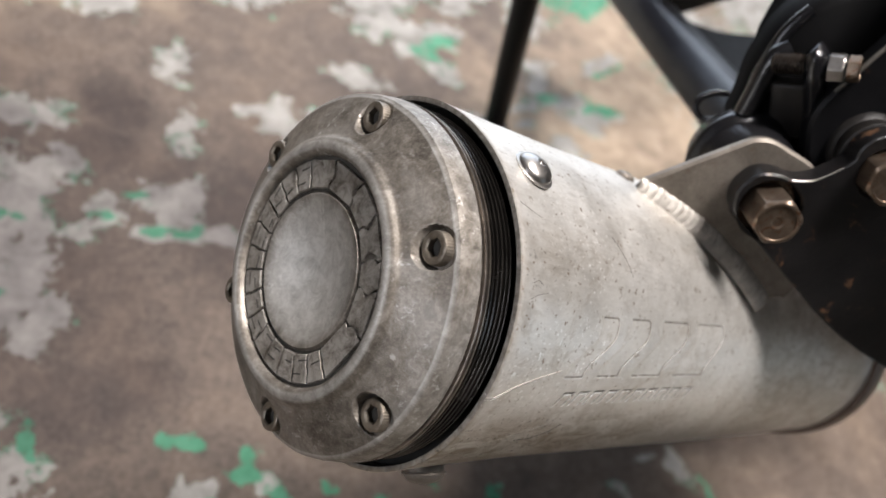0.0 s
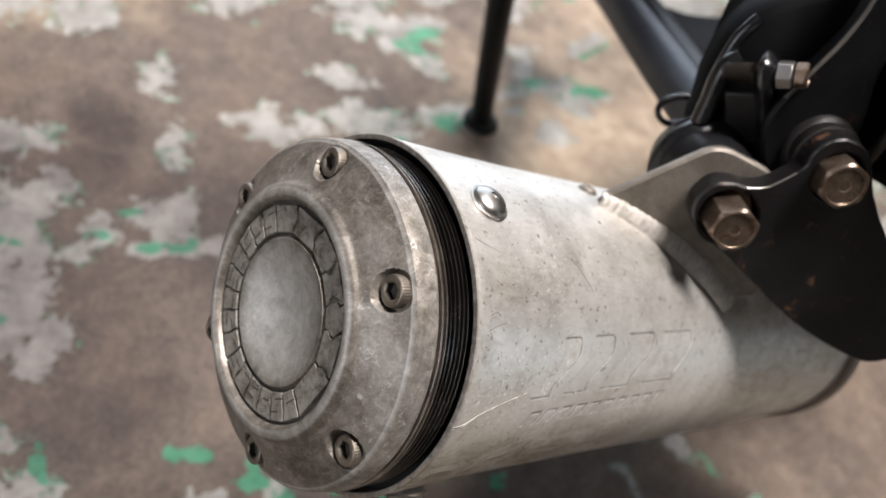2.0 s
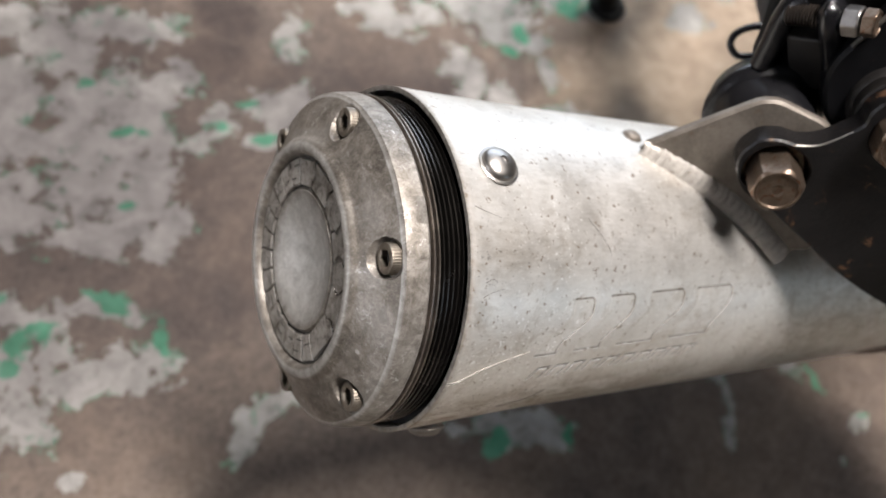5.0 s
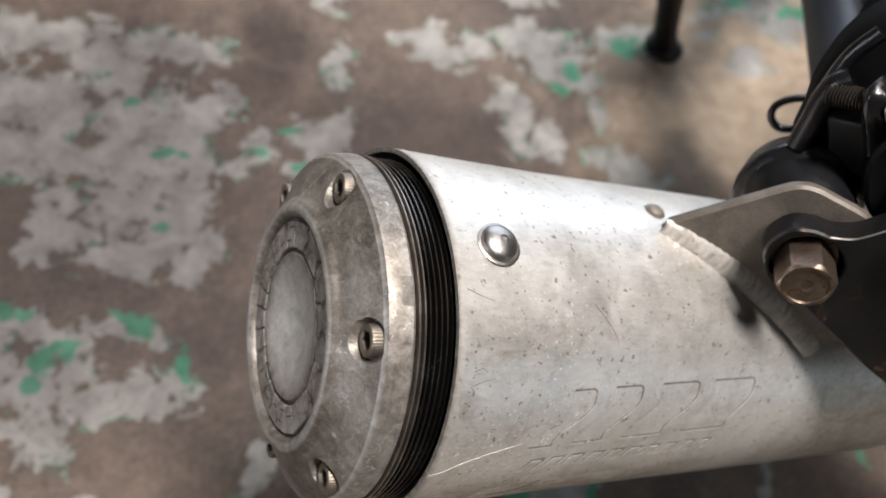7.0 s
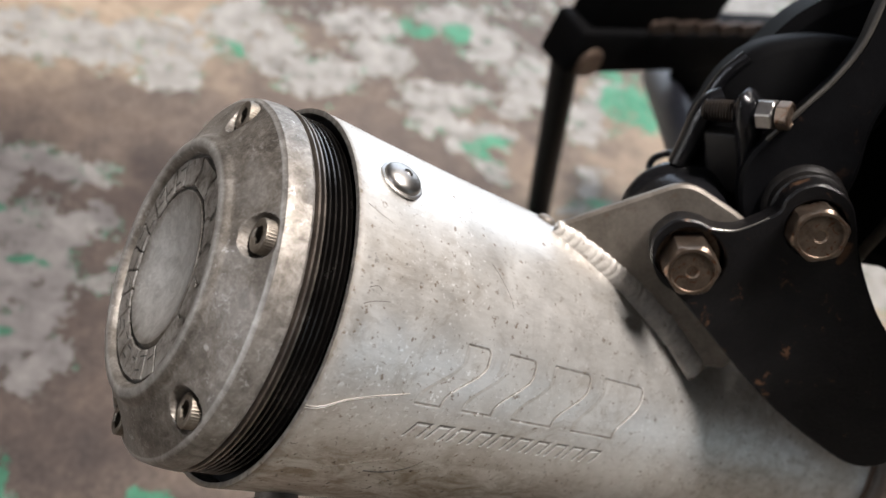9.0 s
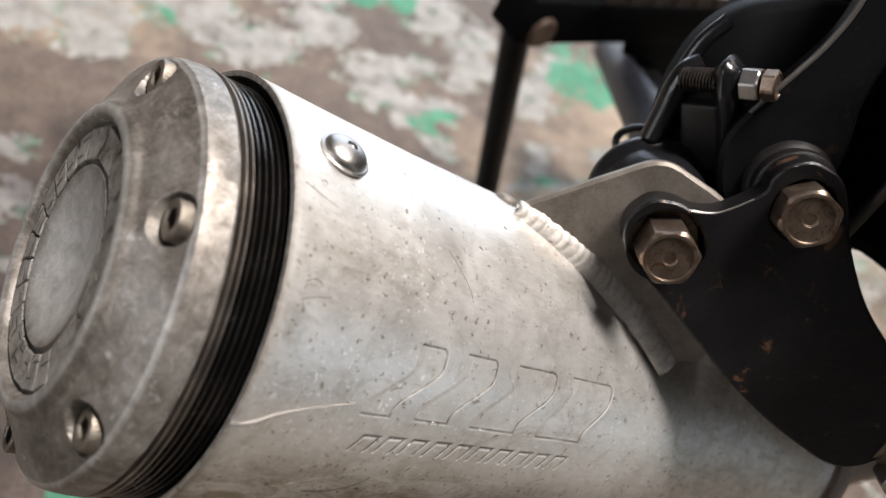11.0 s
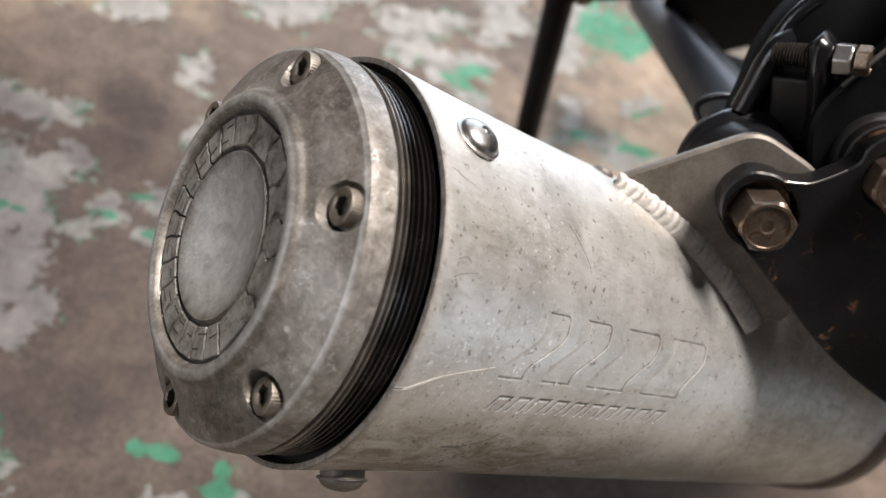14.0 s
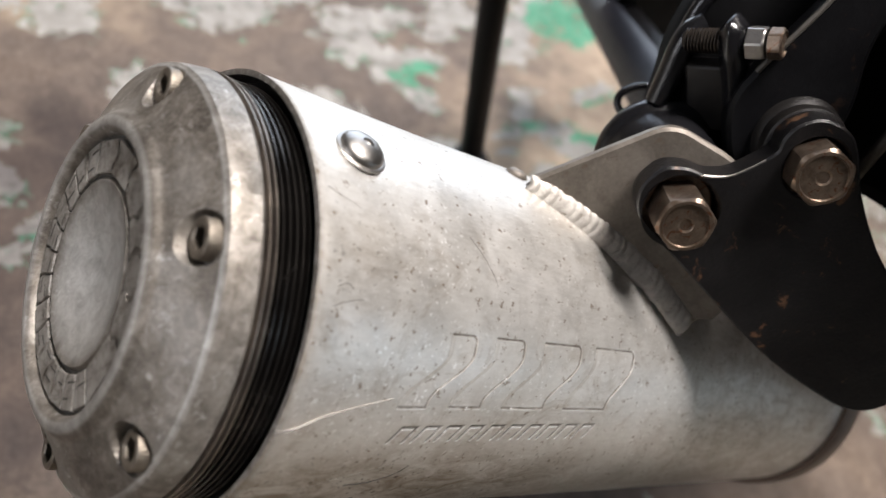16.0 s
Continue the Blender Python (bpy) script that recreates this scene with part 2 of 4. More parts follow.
def floor_material():
    m, n, l, b = material("stained_concrete_with_flaking_paint")
    v = coords(n, l)

    def field(name):
        a = n.new("ShaderNodeAttribute")
        a.attribute_name = name
        return a.outputs["Fac"]

    coarse, mid, fine = noise_tex(n, l, v, 9, 6, 0.6, 0.3), noise_tex(n, l, v, 45, 7, 0.68, 0.4), noise_tex(n, l, v, 260, 5, 0.7)
    bare = ramp(n, l, coarse, [(0.32, (0.050, 0.037, 0.031)), (0.50, (0.122, 0.088, 0.068)), (0.68, (0.265, 0.187, 0.128))])
    bare = mix(n, l, 0.55, bare, ramp(n, l, mid, [(0.32, (0.046, 0.035, 0.029)), (0.50, (0.128, 0.097, 0.076)), (0.68, (0.25, 0.193, 0.148))]))
    bare = mix(n, l, 0.25, bare, ramp(n, l, fine, [(0.35, (0.035, 0.027, 0.022)), (0.65, (0.33, 0.27, 0.22))]))
    dusty = ramp(n, l, maths(n, l, "ADD", field("tan"), maths(n, l, "MULTIPLY", maths(n, l, "SUBTRACT", coarse, 0.5), 0.7)), [(0.42, (0, 0, 0)), (0.80, (0.9, 0.9, 0.9))])
    bare = mix(n, l, dusty, bare, ramp(n, l, mid, [(0.30, (0.28, 0.21, 0.148)), (0.55, (0.45, 0.35, 0.25)), (0.72, (0.56, 0.46, 0.355))]))
    chips = noise_tex(n, l, v, 85, 7, 0.72, 0.6)
    ragged = maths(n, l, "MULTIPLY_ADD", maths(n, l, "ADD", chips, maths(n, l, "ADD", mid, maths(n, l, "MULTIPLY", fine, 0.4))), 0.80)
    ragged.node.inputs[2].default_value = -0.96

    def cells(scale, size):
        warp = n.new("ShaderNodeVectorMath")
        warp.operation = "MULTIPLY_ADD"
        nt = n.new("ShaderNodeTexNoise")
        nt.inputs["Scale"].default_value, nt.inputs["Detail"].default_value = scale * 1.3, 4
        l.new(v, nt.inputs["Vector"])
        l.new(nt.outputs["Color"], warp.inputs[0])
        warp.inputs[1].default_value = (0.9 / scale,) * 3
        l.new(v, warp.inputs[2])
        vo = n.new("ShaderNodeTexVoronoi")
        vo.inputs["Scale"].default_value = scale
        l.new(warp.outputs[0], vo.inputs["Vector"])
        sep = n.new("ShaderNodeSeparateColor")
        l.new(vo.outputs["Color"], sep.inputs[0])
        return maths(n, l, "MULTIPLY", maths(n, l, "SUBTRACT", sep.outputs[0], 0.5), size)
    ragged = maths(n, l, "ADD", ragged, maths(n, l, "ADD", cells(75, 0.20), maths(n, l, "ADD", cells(190, 0.15), cells(420, 0.08))))
    rim = ramp(n, l, noise_tex(n, l, v, 26, 4, 0.6), [(0.50, (0, 0, 0)), (0.60, (0.10, 0.10, 0.10))])
    flake = maths(n, l, "ADD", field("paint"), ragged)
    bared = maths(n, l, "MAXIMUM", maths(n, l, "ADD", field("green"), ragged), maths(n, l, "ADD", flake, maths(n, l, "MULTIPLY", rim, 0.6)))
    green_mask = ramp(n, l, maths(n, l, "ADD", field("green"), ragged), [(0.50, (0, 0, 0)), (0.53, (1, 1, 1))])
    under_mask = ramp(n, l, bared, [(0.50, (0, 0, 0)), (0.53, (1, 1, 1))])
    paint_mask = ramp(n, l, flake, [(0.50, (0, 0, 0)), (0.53, (1, 1, 1))])
    grey = ramp(n, l, mid, [(0.28, (0.16, 0.148, 0.133)), (0.50, (0.31, 0.296, 0.268)), (0.70, (0.48, 0.462, 0.420))])
    grey = mix(n, l, 0.2, grey, ramp(n, l, fine, [(0.3, (0.13, 0.11, 0.095)), (0.6, (0.50, 0.48, 0.45))]))
    green = ramp(n, l, mid, [(0.3, (0.035, 0.16, 0.085)), (0.5, (0.07, 0.26, 0.15)), (0.7, (0.14, 0.36, 0.235))])
    col = mix(n, l, under_mask, bare, green)
    col = mix(n, l, paint_mask, col, grey)
    col = mix(n, l, green_mask, col, green)
    dirt = maths(n, l, "ADD", field("darkened"), maths(n, l, "MULTIPLY", maths(n, l, "SUBTRACT", coarse, 0.5), 0.6))
    col = mix(n, l, ramp(n, l, dirt, [(0.42, (0, 0, 0)), (0.80, (1, 1, 1))]), col, (0.41, 0.39, 0.405), "MULTIPLY")
    col = mix(n, l, 1.0, col, (0.80, 0.80, 0.81), "MULTIPLY")
    l.new(col, b.inputs["Base Color"])
    r = maths(n, l, "MULTIPLY_ADD", mid, 0.25)
    r.node.inputs[2].default_value = 0.52
    l.new(r, b.inputs["Roughness"])
    b.inputs["Specular IOR Level"].default_value = 0.25
    h = maths(n, l, "ADD", maths(n, l, "MULTIPLY", maths(n, l, "MAXIMUM", paint_mask, green_mask), 0.6), maths(n, l, "MULTIPLY", fine, 0.3))
    bump(n, l, h, b, 0.7, 0.0006)
    return m


FLOOR = floor_material()


# ---- builders ----
def part(name, bm, mat, parent, label="", smooth=40.0):
    """Links a bmesh as one mesh object under a thing or a part."""
    if smooth:
        bm.normal_update()
        lim = math.cos(radians(smooth))
        for f in bm.faces:
            f.smooth = True
        for e in bm.edges:
            if len(e.link_faces) == 2 and e.link_faces[0].normal.dot(e.link_faces[1].normal) < lim:
                e.smooth = False
    me = bpy.data.meshes.new(name)
    bm.to_mesh(me)
    bm.free()
    me.materials.append(mat)
    ob = new(name, me)
    ob.parent = parent
    return tagged(ob, label) if label else ob


def thing(name, m, label, category, group=""):
    ob = new(name)
    ob.empty_display_size = 0.02
    ob.matrix_world = m
    return tagged(ob, label, category, group)


def lathe(profile, seg=128, turn=None, bm=None):
    """Turns (x, r) points round the x axis; closed in itself when the last point repeats the first."""
    bm = bm or bmesh.new()
    loop = profile[0] == profile[-1]
    pts = profile[:-1] if loop else profile
    rings = []
    for x, r in pts:
        if r < 1e-6:
            v = bm.verts.new((x, 0, 0))
            rings.append([v] * seg)
        else:
            rings.append([bm.verts.new((x, -r * math.cos(a), r * math.sin(a))) for a in (2 * math.pi * k / seg for k in range(seg))])
    pairs = list(zip(rings, rings[1:])) + ([(rings[-1], rings[0])] if loop else [])
    for a, b in pairs:
        for k in range(seg):
            quad = [a[k], b[k], b[(k + 1) % seg], a[(k + 1) % seg]]
            quad = [v for i, v in enumerate(quad) if v not in quad[:i]]
            if len(quad) > 2:
                bm.faces.new(quad)
    bmesh.ops.recalc_face_normals(bm, faces=bm.faces)
    if turn is not None:
        bmesh.ops.transform(bm, matrix=turn, verts=bm.verts)
    return bm


def rounded(corners, step=5):
    """A polygon whose corners (x, y, radius) are rounded."""
    out = []
    for i, (x, y, r) in enumerate(corners):
        p = Vector((x, y))
        a, b = Vector(corners[i - 1][:2]) - p, Vector(corners[(i + 1) % len(corners)][:2]) - p
        cut = min(r, 0.49 * a.length, 0.49 * b.length)
        s, e = p + a.normalized() * cut, p + b.normalized() * cut
        for k in range(step + 1):
            t = k / step
            out.append((1 - t) ** 2 * s + 2 * t * (1 - t) * p + t * t * e)
    return out


def slab(outline, low, high, edge=0.0006, holes=()):
    """A plate with broken edges: an outline, with round holes (x, y, r), between two depths."""
    bm = bmesh.new()

    def wound(loop, way):
        area = sum(loop[i - 1].x * loop[i].y - loop[i].x * loop[i - 1].y for i in range(len(loop)))
        return loop if area * way > 0 else loop[::-1]

    def inset(loop, k):
        n = len(loop)
        dirs = [loop[(i + 1) % n] - loop[i - 1] for i in range(n)]
        return [p + Vector((-d.y, d.x)).normalized() * k for p, d in zip(loop, dirs)]
    loops = [wound([Vector(p) for p in outline], 1)]
    for x, y, r in holes:
        loops.append(wound([Vector((x + r * math.cos(a), y + r * math.sin(a))) for a in (2 * math.pi * k / 40 for k in range(40))], -1))
    lids = [], []
    for loop in loops:
        n = len(loop)
        rings = [[bm.verts.new((p.x, p.y, depth)) for p in inset(loop, k)] for depth, k in ((low, edge), (low + edge, 0), (high - edge, 0), (high, edge))]
        for a, b in zip(rings, rings[1:]):
            for i in range(n):
                bm.faces.new((a[i], a[(i + 1) % n], b[(i + 1) % n], b[i]))
        for lid, ring in zip(lids, (rings[0], rings[-1])):
            lid.extend(bm.edges.get((ring[i], ring[(i + 1) % n])) for i in range(n))
    for lid in lids:
        bmesh.ops.triangle_fill(bm, use_beauty=True, use_dissolve=False, edges=lid)
    bmesh.ops.recalc_face_normals(bm, faces=bm.faces)
    return bm


def tube(points, radius, seg=20, bm=None, taper=None):
    """A round bar along points, with closed ends."""
    bm = bm or bmesh.new()
    pts = [Vector(p) for p in points]
    rings, ref = [], None
    for i, p in enumerate(pts):
        d = (pts[min(i + 1, len(pts) - 1)] - pts[max(i - 1, 0)]).normalized()
        ref = (ref - d * ref.dot(d)) if ref else d.orthogonal()
        ref.normalize()
        side = d.cross(ref)
        r = radius if taper is None else radius + (taper - radius) * i / (len(pts) - 1)
        rings.append([bm.verts.new(p + (ref * math.cos(a) + side * math.sin(a)) * r) for a in (2 * math.pi * k / seg for k in range(seg))])
    for a, b in zip(rings, rings[1:]):
        for k in range(seg):
            bm.faces.new((a[k], a[(k + 1) % seg], b[(k + 1) % seg], b[k]))
    bm.faces.new(rings[0][::-1])
    bm.faces.new(rings[-1])
    bmesh.ops.recalc_face_normals(bm, faces=bm.faces)
    return bm


def bend(points, step=10):
    """A smooth run (Catmull-Rom) through points."""
    p = [Vector(q) for q in points]
    p = [2 * p[0] - p[1], *p, 2 * p[-1] - p[-2]]
    out = []
    for i in range(1, len(p) - 2):
        for k in range(step):
            t = k / step
            out.append(0.5 * (2 * p[i] + (p[i + 1] - p[i - 1]) * t + (2 * p[i - 1] - 5 * p[i] + 4 * p[i + 1] - p[i + 2]) * t * t
                              + (3 * p[i] - p[i - 1] - 3 * p[i + 1] + p[i + 2]) * t ** 3))
    return out + [p[-2]]


def hex_prism(flat, low, high, chamfer, turn=0.0, dimple=0.0):
    """A hexagon head along +z, its top edge chamfered round, with a dimple in the top."""
    bm = bmesh.new()
    R = flat / math.sqrt(3)
    seg = 48

    def rim(limit, z):
        ring = []
        for k in range(seg):
            a = 2 * math.pi * k / seg
            f = (a - turn) % (math.pi / 3) - math.pi / 6
            ring.append(bm.verts.new((min(flat / 2 / math.cos(f), limit) * math.cos(a), min(flat / 2 / math.cos(f), limit) * math.sin(a), z)))
        return ring
    rings = [rim(R, low), rim(R, high - chamfer), rim(R * 0.95, high - chamfer * 0.45), rim(flat / 2 * 0.97, high)]
    rings.append(rim(flat / 2 * 0.86, high + 0.0001))
    rings.append(rim(flat / 2 * 0.82, high - dimple))
    rings.append(rim(flat / 2 * 0.30, high - dimple))
    rings.append(rim(flat / 2 * 0.22, high - dimple * 1.6))
    for a, b in zip(rings, rings[1:]):
        for k in range(seg):
            bm.faces.new((a[k], a[(k + 1) % seg], b[(k + 1) % seg], b[k]))
    bm.faces.new(rings[0][::-1])
    bm.faces.new(rings[-1])
    bmesh.ops.recalc_face_normals(bm, faces=bm.faces)
    return bm


def moved(bm, m):
    bmesh.ops.transform(bm, matrix=m, verts=bm.verts)
    return bm


def box(size, m, edge=0.0):
    bm = bmesh.new()
    bmesh.ops.create_cube(bm, size=1)
    bmesh.ops.scale(bm, vec=size, verts=bm.verts)
    if edge:
        bmesh.ops.bevel(bm, geom=bm.edges[:], offset=edge, segments=3, affect="EDGES", profile=0.5)
    return moved(bm, m)


# The silencer's own axes: x along it from the end cap to the engine, z up from it.
MUF = pose(0, 0, 0.3037, 0, 16.68, 0)
# The mounting plates' axes in those: u along the plate, v up it, n through it, away from the outside.
PN, PU, PV = Vector((0.56474, 0.80963, -0.15993)), Vector((0.82018, -0.57210, 0.0)), Vector((0.09149, 0.13117, 0.98713))
PLANE = Matrix((PU, PV, PN)).transposed().to_4x4()


def on_plate(s, t, d):
    return PU * s + PV * t + PN * d


# ---- floor ----
def spots(*rows):
    return rows


PAINT = spots(
    (-0.155, 0.373, 0.025, 0.023, 126), (-0.119, 0.377, 0.020, 0.016, 174), (-0.087, 0.349, 0.033, 0.027, 107), (-0.036, 0.365, 0.036, 0.019, 170),
    (-0.154, 0.317, 0.029, 0.022, 170), (-0.120, 0.314, 0.025, 0.023, 105), (-0.080, 0.302, 0.030, 0.028, 97), (-0.045, 0.294, 0.030, 0.024, 87),
    (-0.161, 0.278, 0.020, 0.018, 127), (-0.128, 0.271, 0.027, 0.019, 171), (-0.086, 0.258, 0.031, 0.024, 172), (-0.047, 0.250, 0.031, 0.026, 113),
    (-0.006, 0.312, 0.017, 0.013, 143), (-0.003, 0.251, 0.019, 0.010, 16), (0.015, 0.265, 0.015, 0.012, 81), (-0.121, 0.224, 0.022, 0.018, 167),
    (-0.128, 0.199, 0.027, 0.017, 164), (-0.084, 0.221, 0.027, 0.025, 156), (-0.054, 0.204, 0.028, 0.026, 126), (-0.029, 0.184, 0.018, 0.015, 90))
PAINT += spots(
    (-0.078, 0.180, 0.026, 0.017, 158), (-0.041, 0.168, 0.015, 0.015, 134), (0.059, 0.279, 0.029, 0.010, 14), (0.060, 0.254, 0.021, 0.018, 143),
    (0.081, 0.280, 0.019, 0.008, 81), (0.042, 0.243, 0.019, 0.009, 176), (0.100, 0.235, 0.030, 0.006, 175), (-0.153, 0.144, 0.025, 0.011, 160),
    (-0.159, 0.121, 0.018, 0.016, 127), (-0.133, 0.103, 0.030, 0.014, 2), (-0.130, 0.073, 0.020, 0.016, 115), (-0.106, 0.088, 0.034, 0.008, 177),
    (-0.075, 0.087, 0.031, 0.012, 3), (-0.054, 0.088, 0.019, 0.008, 8), (-0.063, 0.121, 0.015, 0.008, 148), (-0.087, 0.128, 0.020, 0.008, 161),
    (-0.115, 0.123, 0.017, 0.012, 167), (-0.152, 0.078, 0.023, 0.006, 171), (-0.010, 0.028, 0.013, 0.012, 156), (-0.147, 0.037, 0.007, 0.006, 22))
PAINT += spots(
    (-0.114, 0.025, 0.006, 0.006, 122), (0.081, 0.345, 0.031, 0.008, 74), (0.081, 0.329, 0.016, 0.012, 76), (0.172, 0.352, 0.024, 0.022, 145),
    (0.193, 0.357, 0.020, 0.017, 24), (0.151, 0.371, 0.024, 0.010, 179), (0.249, 0.361, 0.027, 0.022, 179), (0.270, 0.342, 0.029, 0.026, 71),
    (0.286, 0.323, 0.022, 0.016, 173), (0.340, 0.363, 0.033, 0.016, 2), (0.374, 0.349, 0.020, 0.013, 11), (0.214, 0.298, 0.019, 0.017, 82),
    (0.227, 0.270, 0.025, 0.019, 127), (0.242, 0.252, 0.015, 0.011, 120), (0.297, 0.287, 0.023, 0.011, 88), (0.296, 0.232, 0.028, 0.013, 153),
    (0.309, 0.210, 0.022, 0.019, 44), (0.320, 0.198, 0.012, 0.010, 44), (0.453, 0.333, 0.022, 0.016, 30), (0.421, 0.363, 0.016, 0.006, 1))
PAINT += spots(
    (0.007, 0.038, 0.023, 0.008, 12), (-0.007, 0.035, 0.011, 0.010, 140), (0.032, 0.050, 0.013, 0.011, 10), (0.040, 0.040, 0.020, 0.007, 155),
    (0.174, -0.002, 0.025, 0.010, 157), (0.149, 0.008, 0.020, 0.010, 147), (0.159, -0.009, 0.025, 0.009, 166), (0.188, -0.017, 0.011, 0.008, 53),
    (0.125, 0.007, 0.010, 0.006, 168), (0.327, 0.002, 0.008, 0.005, 92), (0.329, -0.021, 0.015, 0.003, 70), (0.318, -0.044, 0.014, 0.003, 70),
    (0.394, -0.000, 0.020, 0.008, 106), (0.426, -0.063, 0.011, 0.008, 27), (0.399, -0.080, 0.007, 0.004, 47), (0.366, 0.018, 0.008, 0.003, 172),
    (0.521, 0.382, 0.037, 0.014, 4), (0.464, 0.334, 0.028, 0.010, 152), (-0.070, 0.523, 0.038, 0.037, 79), (-0.030, 0.528, 0.039, 0.027, 85))
PAINT += spots(
    (0.042, 0.535, 0.050, 0.027, 82), (0.052, 0.495, 0.026, 0.019, 46), (0.012, 0.552, 0.034, 0.024, 62), (0.124, 0.581, 0.051, 0.034, 12),
    (0.161, 0.545, 0.041, 0.034, 163), (0.196, 0.546, 0.038, 0.029, 48), (0.121, 0.620, 0.040, 0.026, 48), (0.249, 0.657, 0.052, 0.030, 15),
    (0.266, 0.598, 0.041, 0.033, 59), (0.343, 0.476, 0.037, 0.011, 27), (0.296, 0.491, 0.020, 0.012, 38), (0.450, 0.623, 0.065, 0.024, 60),
    (0.417, 0.670, 0.051, 0.037, 51), (0.375, 0.715, 0.062, 0.026, 30), (0.544, 0.595, 0.065, 0.018, 57), (0.465, 0.431, 0.021, 0.010, 57),
    (0.494, 0.403, 0.042, 0.011, 175), (0.500, 0.373, 0.026, 0.010, 153), (0.473, 0.434, 0.018, 0.011, 35), (1.050, 0.980, 0.140, 0.120, 30))
PAINT += spots(
    (0.840, 0.340, 0.070, 0.060, 10), (0.970, 0.620, 0.090, 0.080, 40), (0.800, 0.550, 0.060, 0.050, 0))
GREEN = spots(
    (0.059, 0.244, 0.019, 0.005, 7), (0.040, 0.247, 0.008, 0.005, 177), (0.010, 0.260, 0.010, 0.004, 176), (-0.050, 0.267, 0.008, 0.005, 175),
    (-0.056, 0.209, 0.007, 0.005, 172), (-0.111, 0.167, 0.005, 0.004, 165), (-0.153, 0.152, 0.019, 0.005, 156), (-0.122, 0.117, 0.015, 0.007, 15),
    (-0.133, 0.103, 0.008, 0.004, 170), (-0.077, 0.130, 0.015, 0.003, 141), (-0.047, 0.099, 0.015, 0.004, 86), (-0.152, 0.087, 0.004, 0.003, 132),
    (0.283, 0.330, 0.008, 0.006, 27), (0.335, 0.348, 0.007, 0.006, 26), (-0.072, 0.314, 0.008, 0.004, 176), (-0.100, 0.303, 0.006, 0.003, 175),
    (0.039, 0.278, 0.012, 0.004, 176), (0.263, 0.312, 0.006, 0.005, 11), (0.035, 0.085, 0.012, 0.006, 167), (0.084, 0.033, 0.015, 0.012, 151))
GREEN += spots(
    (0.099, 0.021, 0.017, 0.007, 156), (0.063, 0.029, 0.011, 0.006, 145), (0.041, 0.044, 0.008, 0.004, 7), (0.136, 0.023, 0.010, 0.009, 56),
    (0.148, -0.006, 0.014, 0.009, 170), (0.194, -0.015, 0.012, 0.004, 88), (0.186, 0.029, 0.005, 0.004, 173), (0.224, 0.014, 0.010, 0.005, 7),
    (-0.001, 0.039, 0.004, 0.003, 89), (-0.044, 0.101, 0.011, 0.003, 82), (-0.072, 0.133, 0.010, 0.008, 157), (0.407, -0.018, 0.013, 0.003, 99),
    (0.432, -0.056, 0.010, 0.002, 167), (0.340, 0.355, 0.021, 0.011, 6), (0.535, 0.394, 0.023, 0.009, 4), (0.321, 0.671, 0.021, 0.017, 51),
    (0.374, 0.678, 0.027, 0.014, 53), (0.592, 0.607, 0.065, 0.018, 55), (0.106, 0.556, 0.016, 0.007, 140), (0.595, 0.667, 0.027, 0.012, 33))
GREEN += spots(
    (0.349, 0.473, 0.019, 0.006, 16))
PAINT += spots(
    (0.261, 0.579, 0.032, 0.018, 27), (0.303, 0.515, 0.035, 0.032, 37), (0.338, 0.482, 0.026, 0.023, 4), (0.353, 0.437, 0.025, 0.017, 139),
    (0.255, 0.415, 0.024, 0.012, 159), (0.504, 0.543, 0.048, 0.021, 59), (0.576, 0.615, 0.052, 0.024, 53), (0.477, 0.455, 0.023, 0.012, 26),
    (0.410, 0.547, 0.025, 0.017, 41), (0.446, 0.575, 0.043, 0.021, 29), (0.327, 0.549, 0.056, 0.019, 19), (0.369, 0.492, 0.028, 0.014, 25),
    (0.571, 0.467, 0.039, 0.009, 28), (0.446, 0.394, 0.023, 0.009, 14), (0.091, 0.424, 0.025, 0.016, 72))
GREEN += spots(
    (0.570, 0.600, 0.043, 0.018, 58), (0.466, 0.406, 0.016, 0.006, 13), (0.341, 0.467, 0.015, 0.009, 162), (0.623, 0.597, 0.057, 0.030, 44),
    (0.366, 0.483, 0.022, 0.007, 15), (0.581, 0.455, 0.027, 0.005, 26))
STAIN = spots(
    (-0.120, 0.220, 0.230, 0.200, 20), (-0.020, 0.125, 0.090, 0.045, 8), (0.130, 0.240, 0.160, 0.100, 150), (-0.060, 0.350, 0.090, 0.060, 120),
    (0.016, 0.321, 0.055, 0.045, 10), (0.174, 0.268, 0.058, 0.050, 14), (0.039, 0.370, 0.050, 0.032, 118))


GREEN += spots(
    (0.066, 0.067, 0.0115, 0.0085, 150), (0.058, 0.064, 0.0085, 0.0060, 165), (0.084, 0.048, 0.0070, 0.0060, 120), (0.115, 0.050, 0.0065, 0.0040, 160))
PAINT += spots((0.076, 0.056, 0.0060, 0.0050, 140))
# Tan concrete; its paleness also stands in for light on the far floor
TAN = spots((-0.02, 0.57, 0.20, 0.10, 10), (0.46, 0.30, 0.20, 0.15, 30), (0.70, 0.42, 0.26, 0.24, 30))


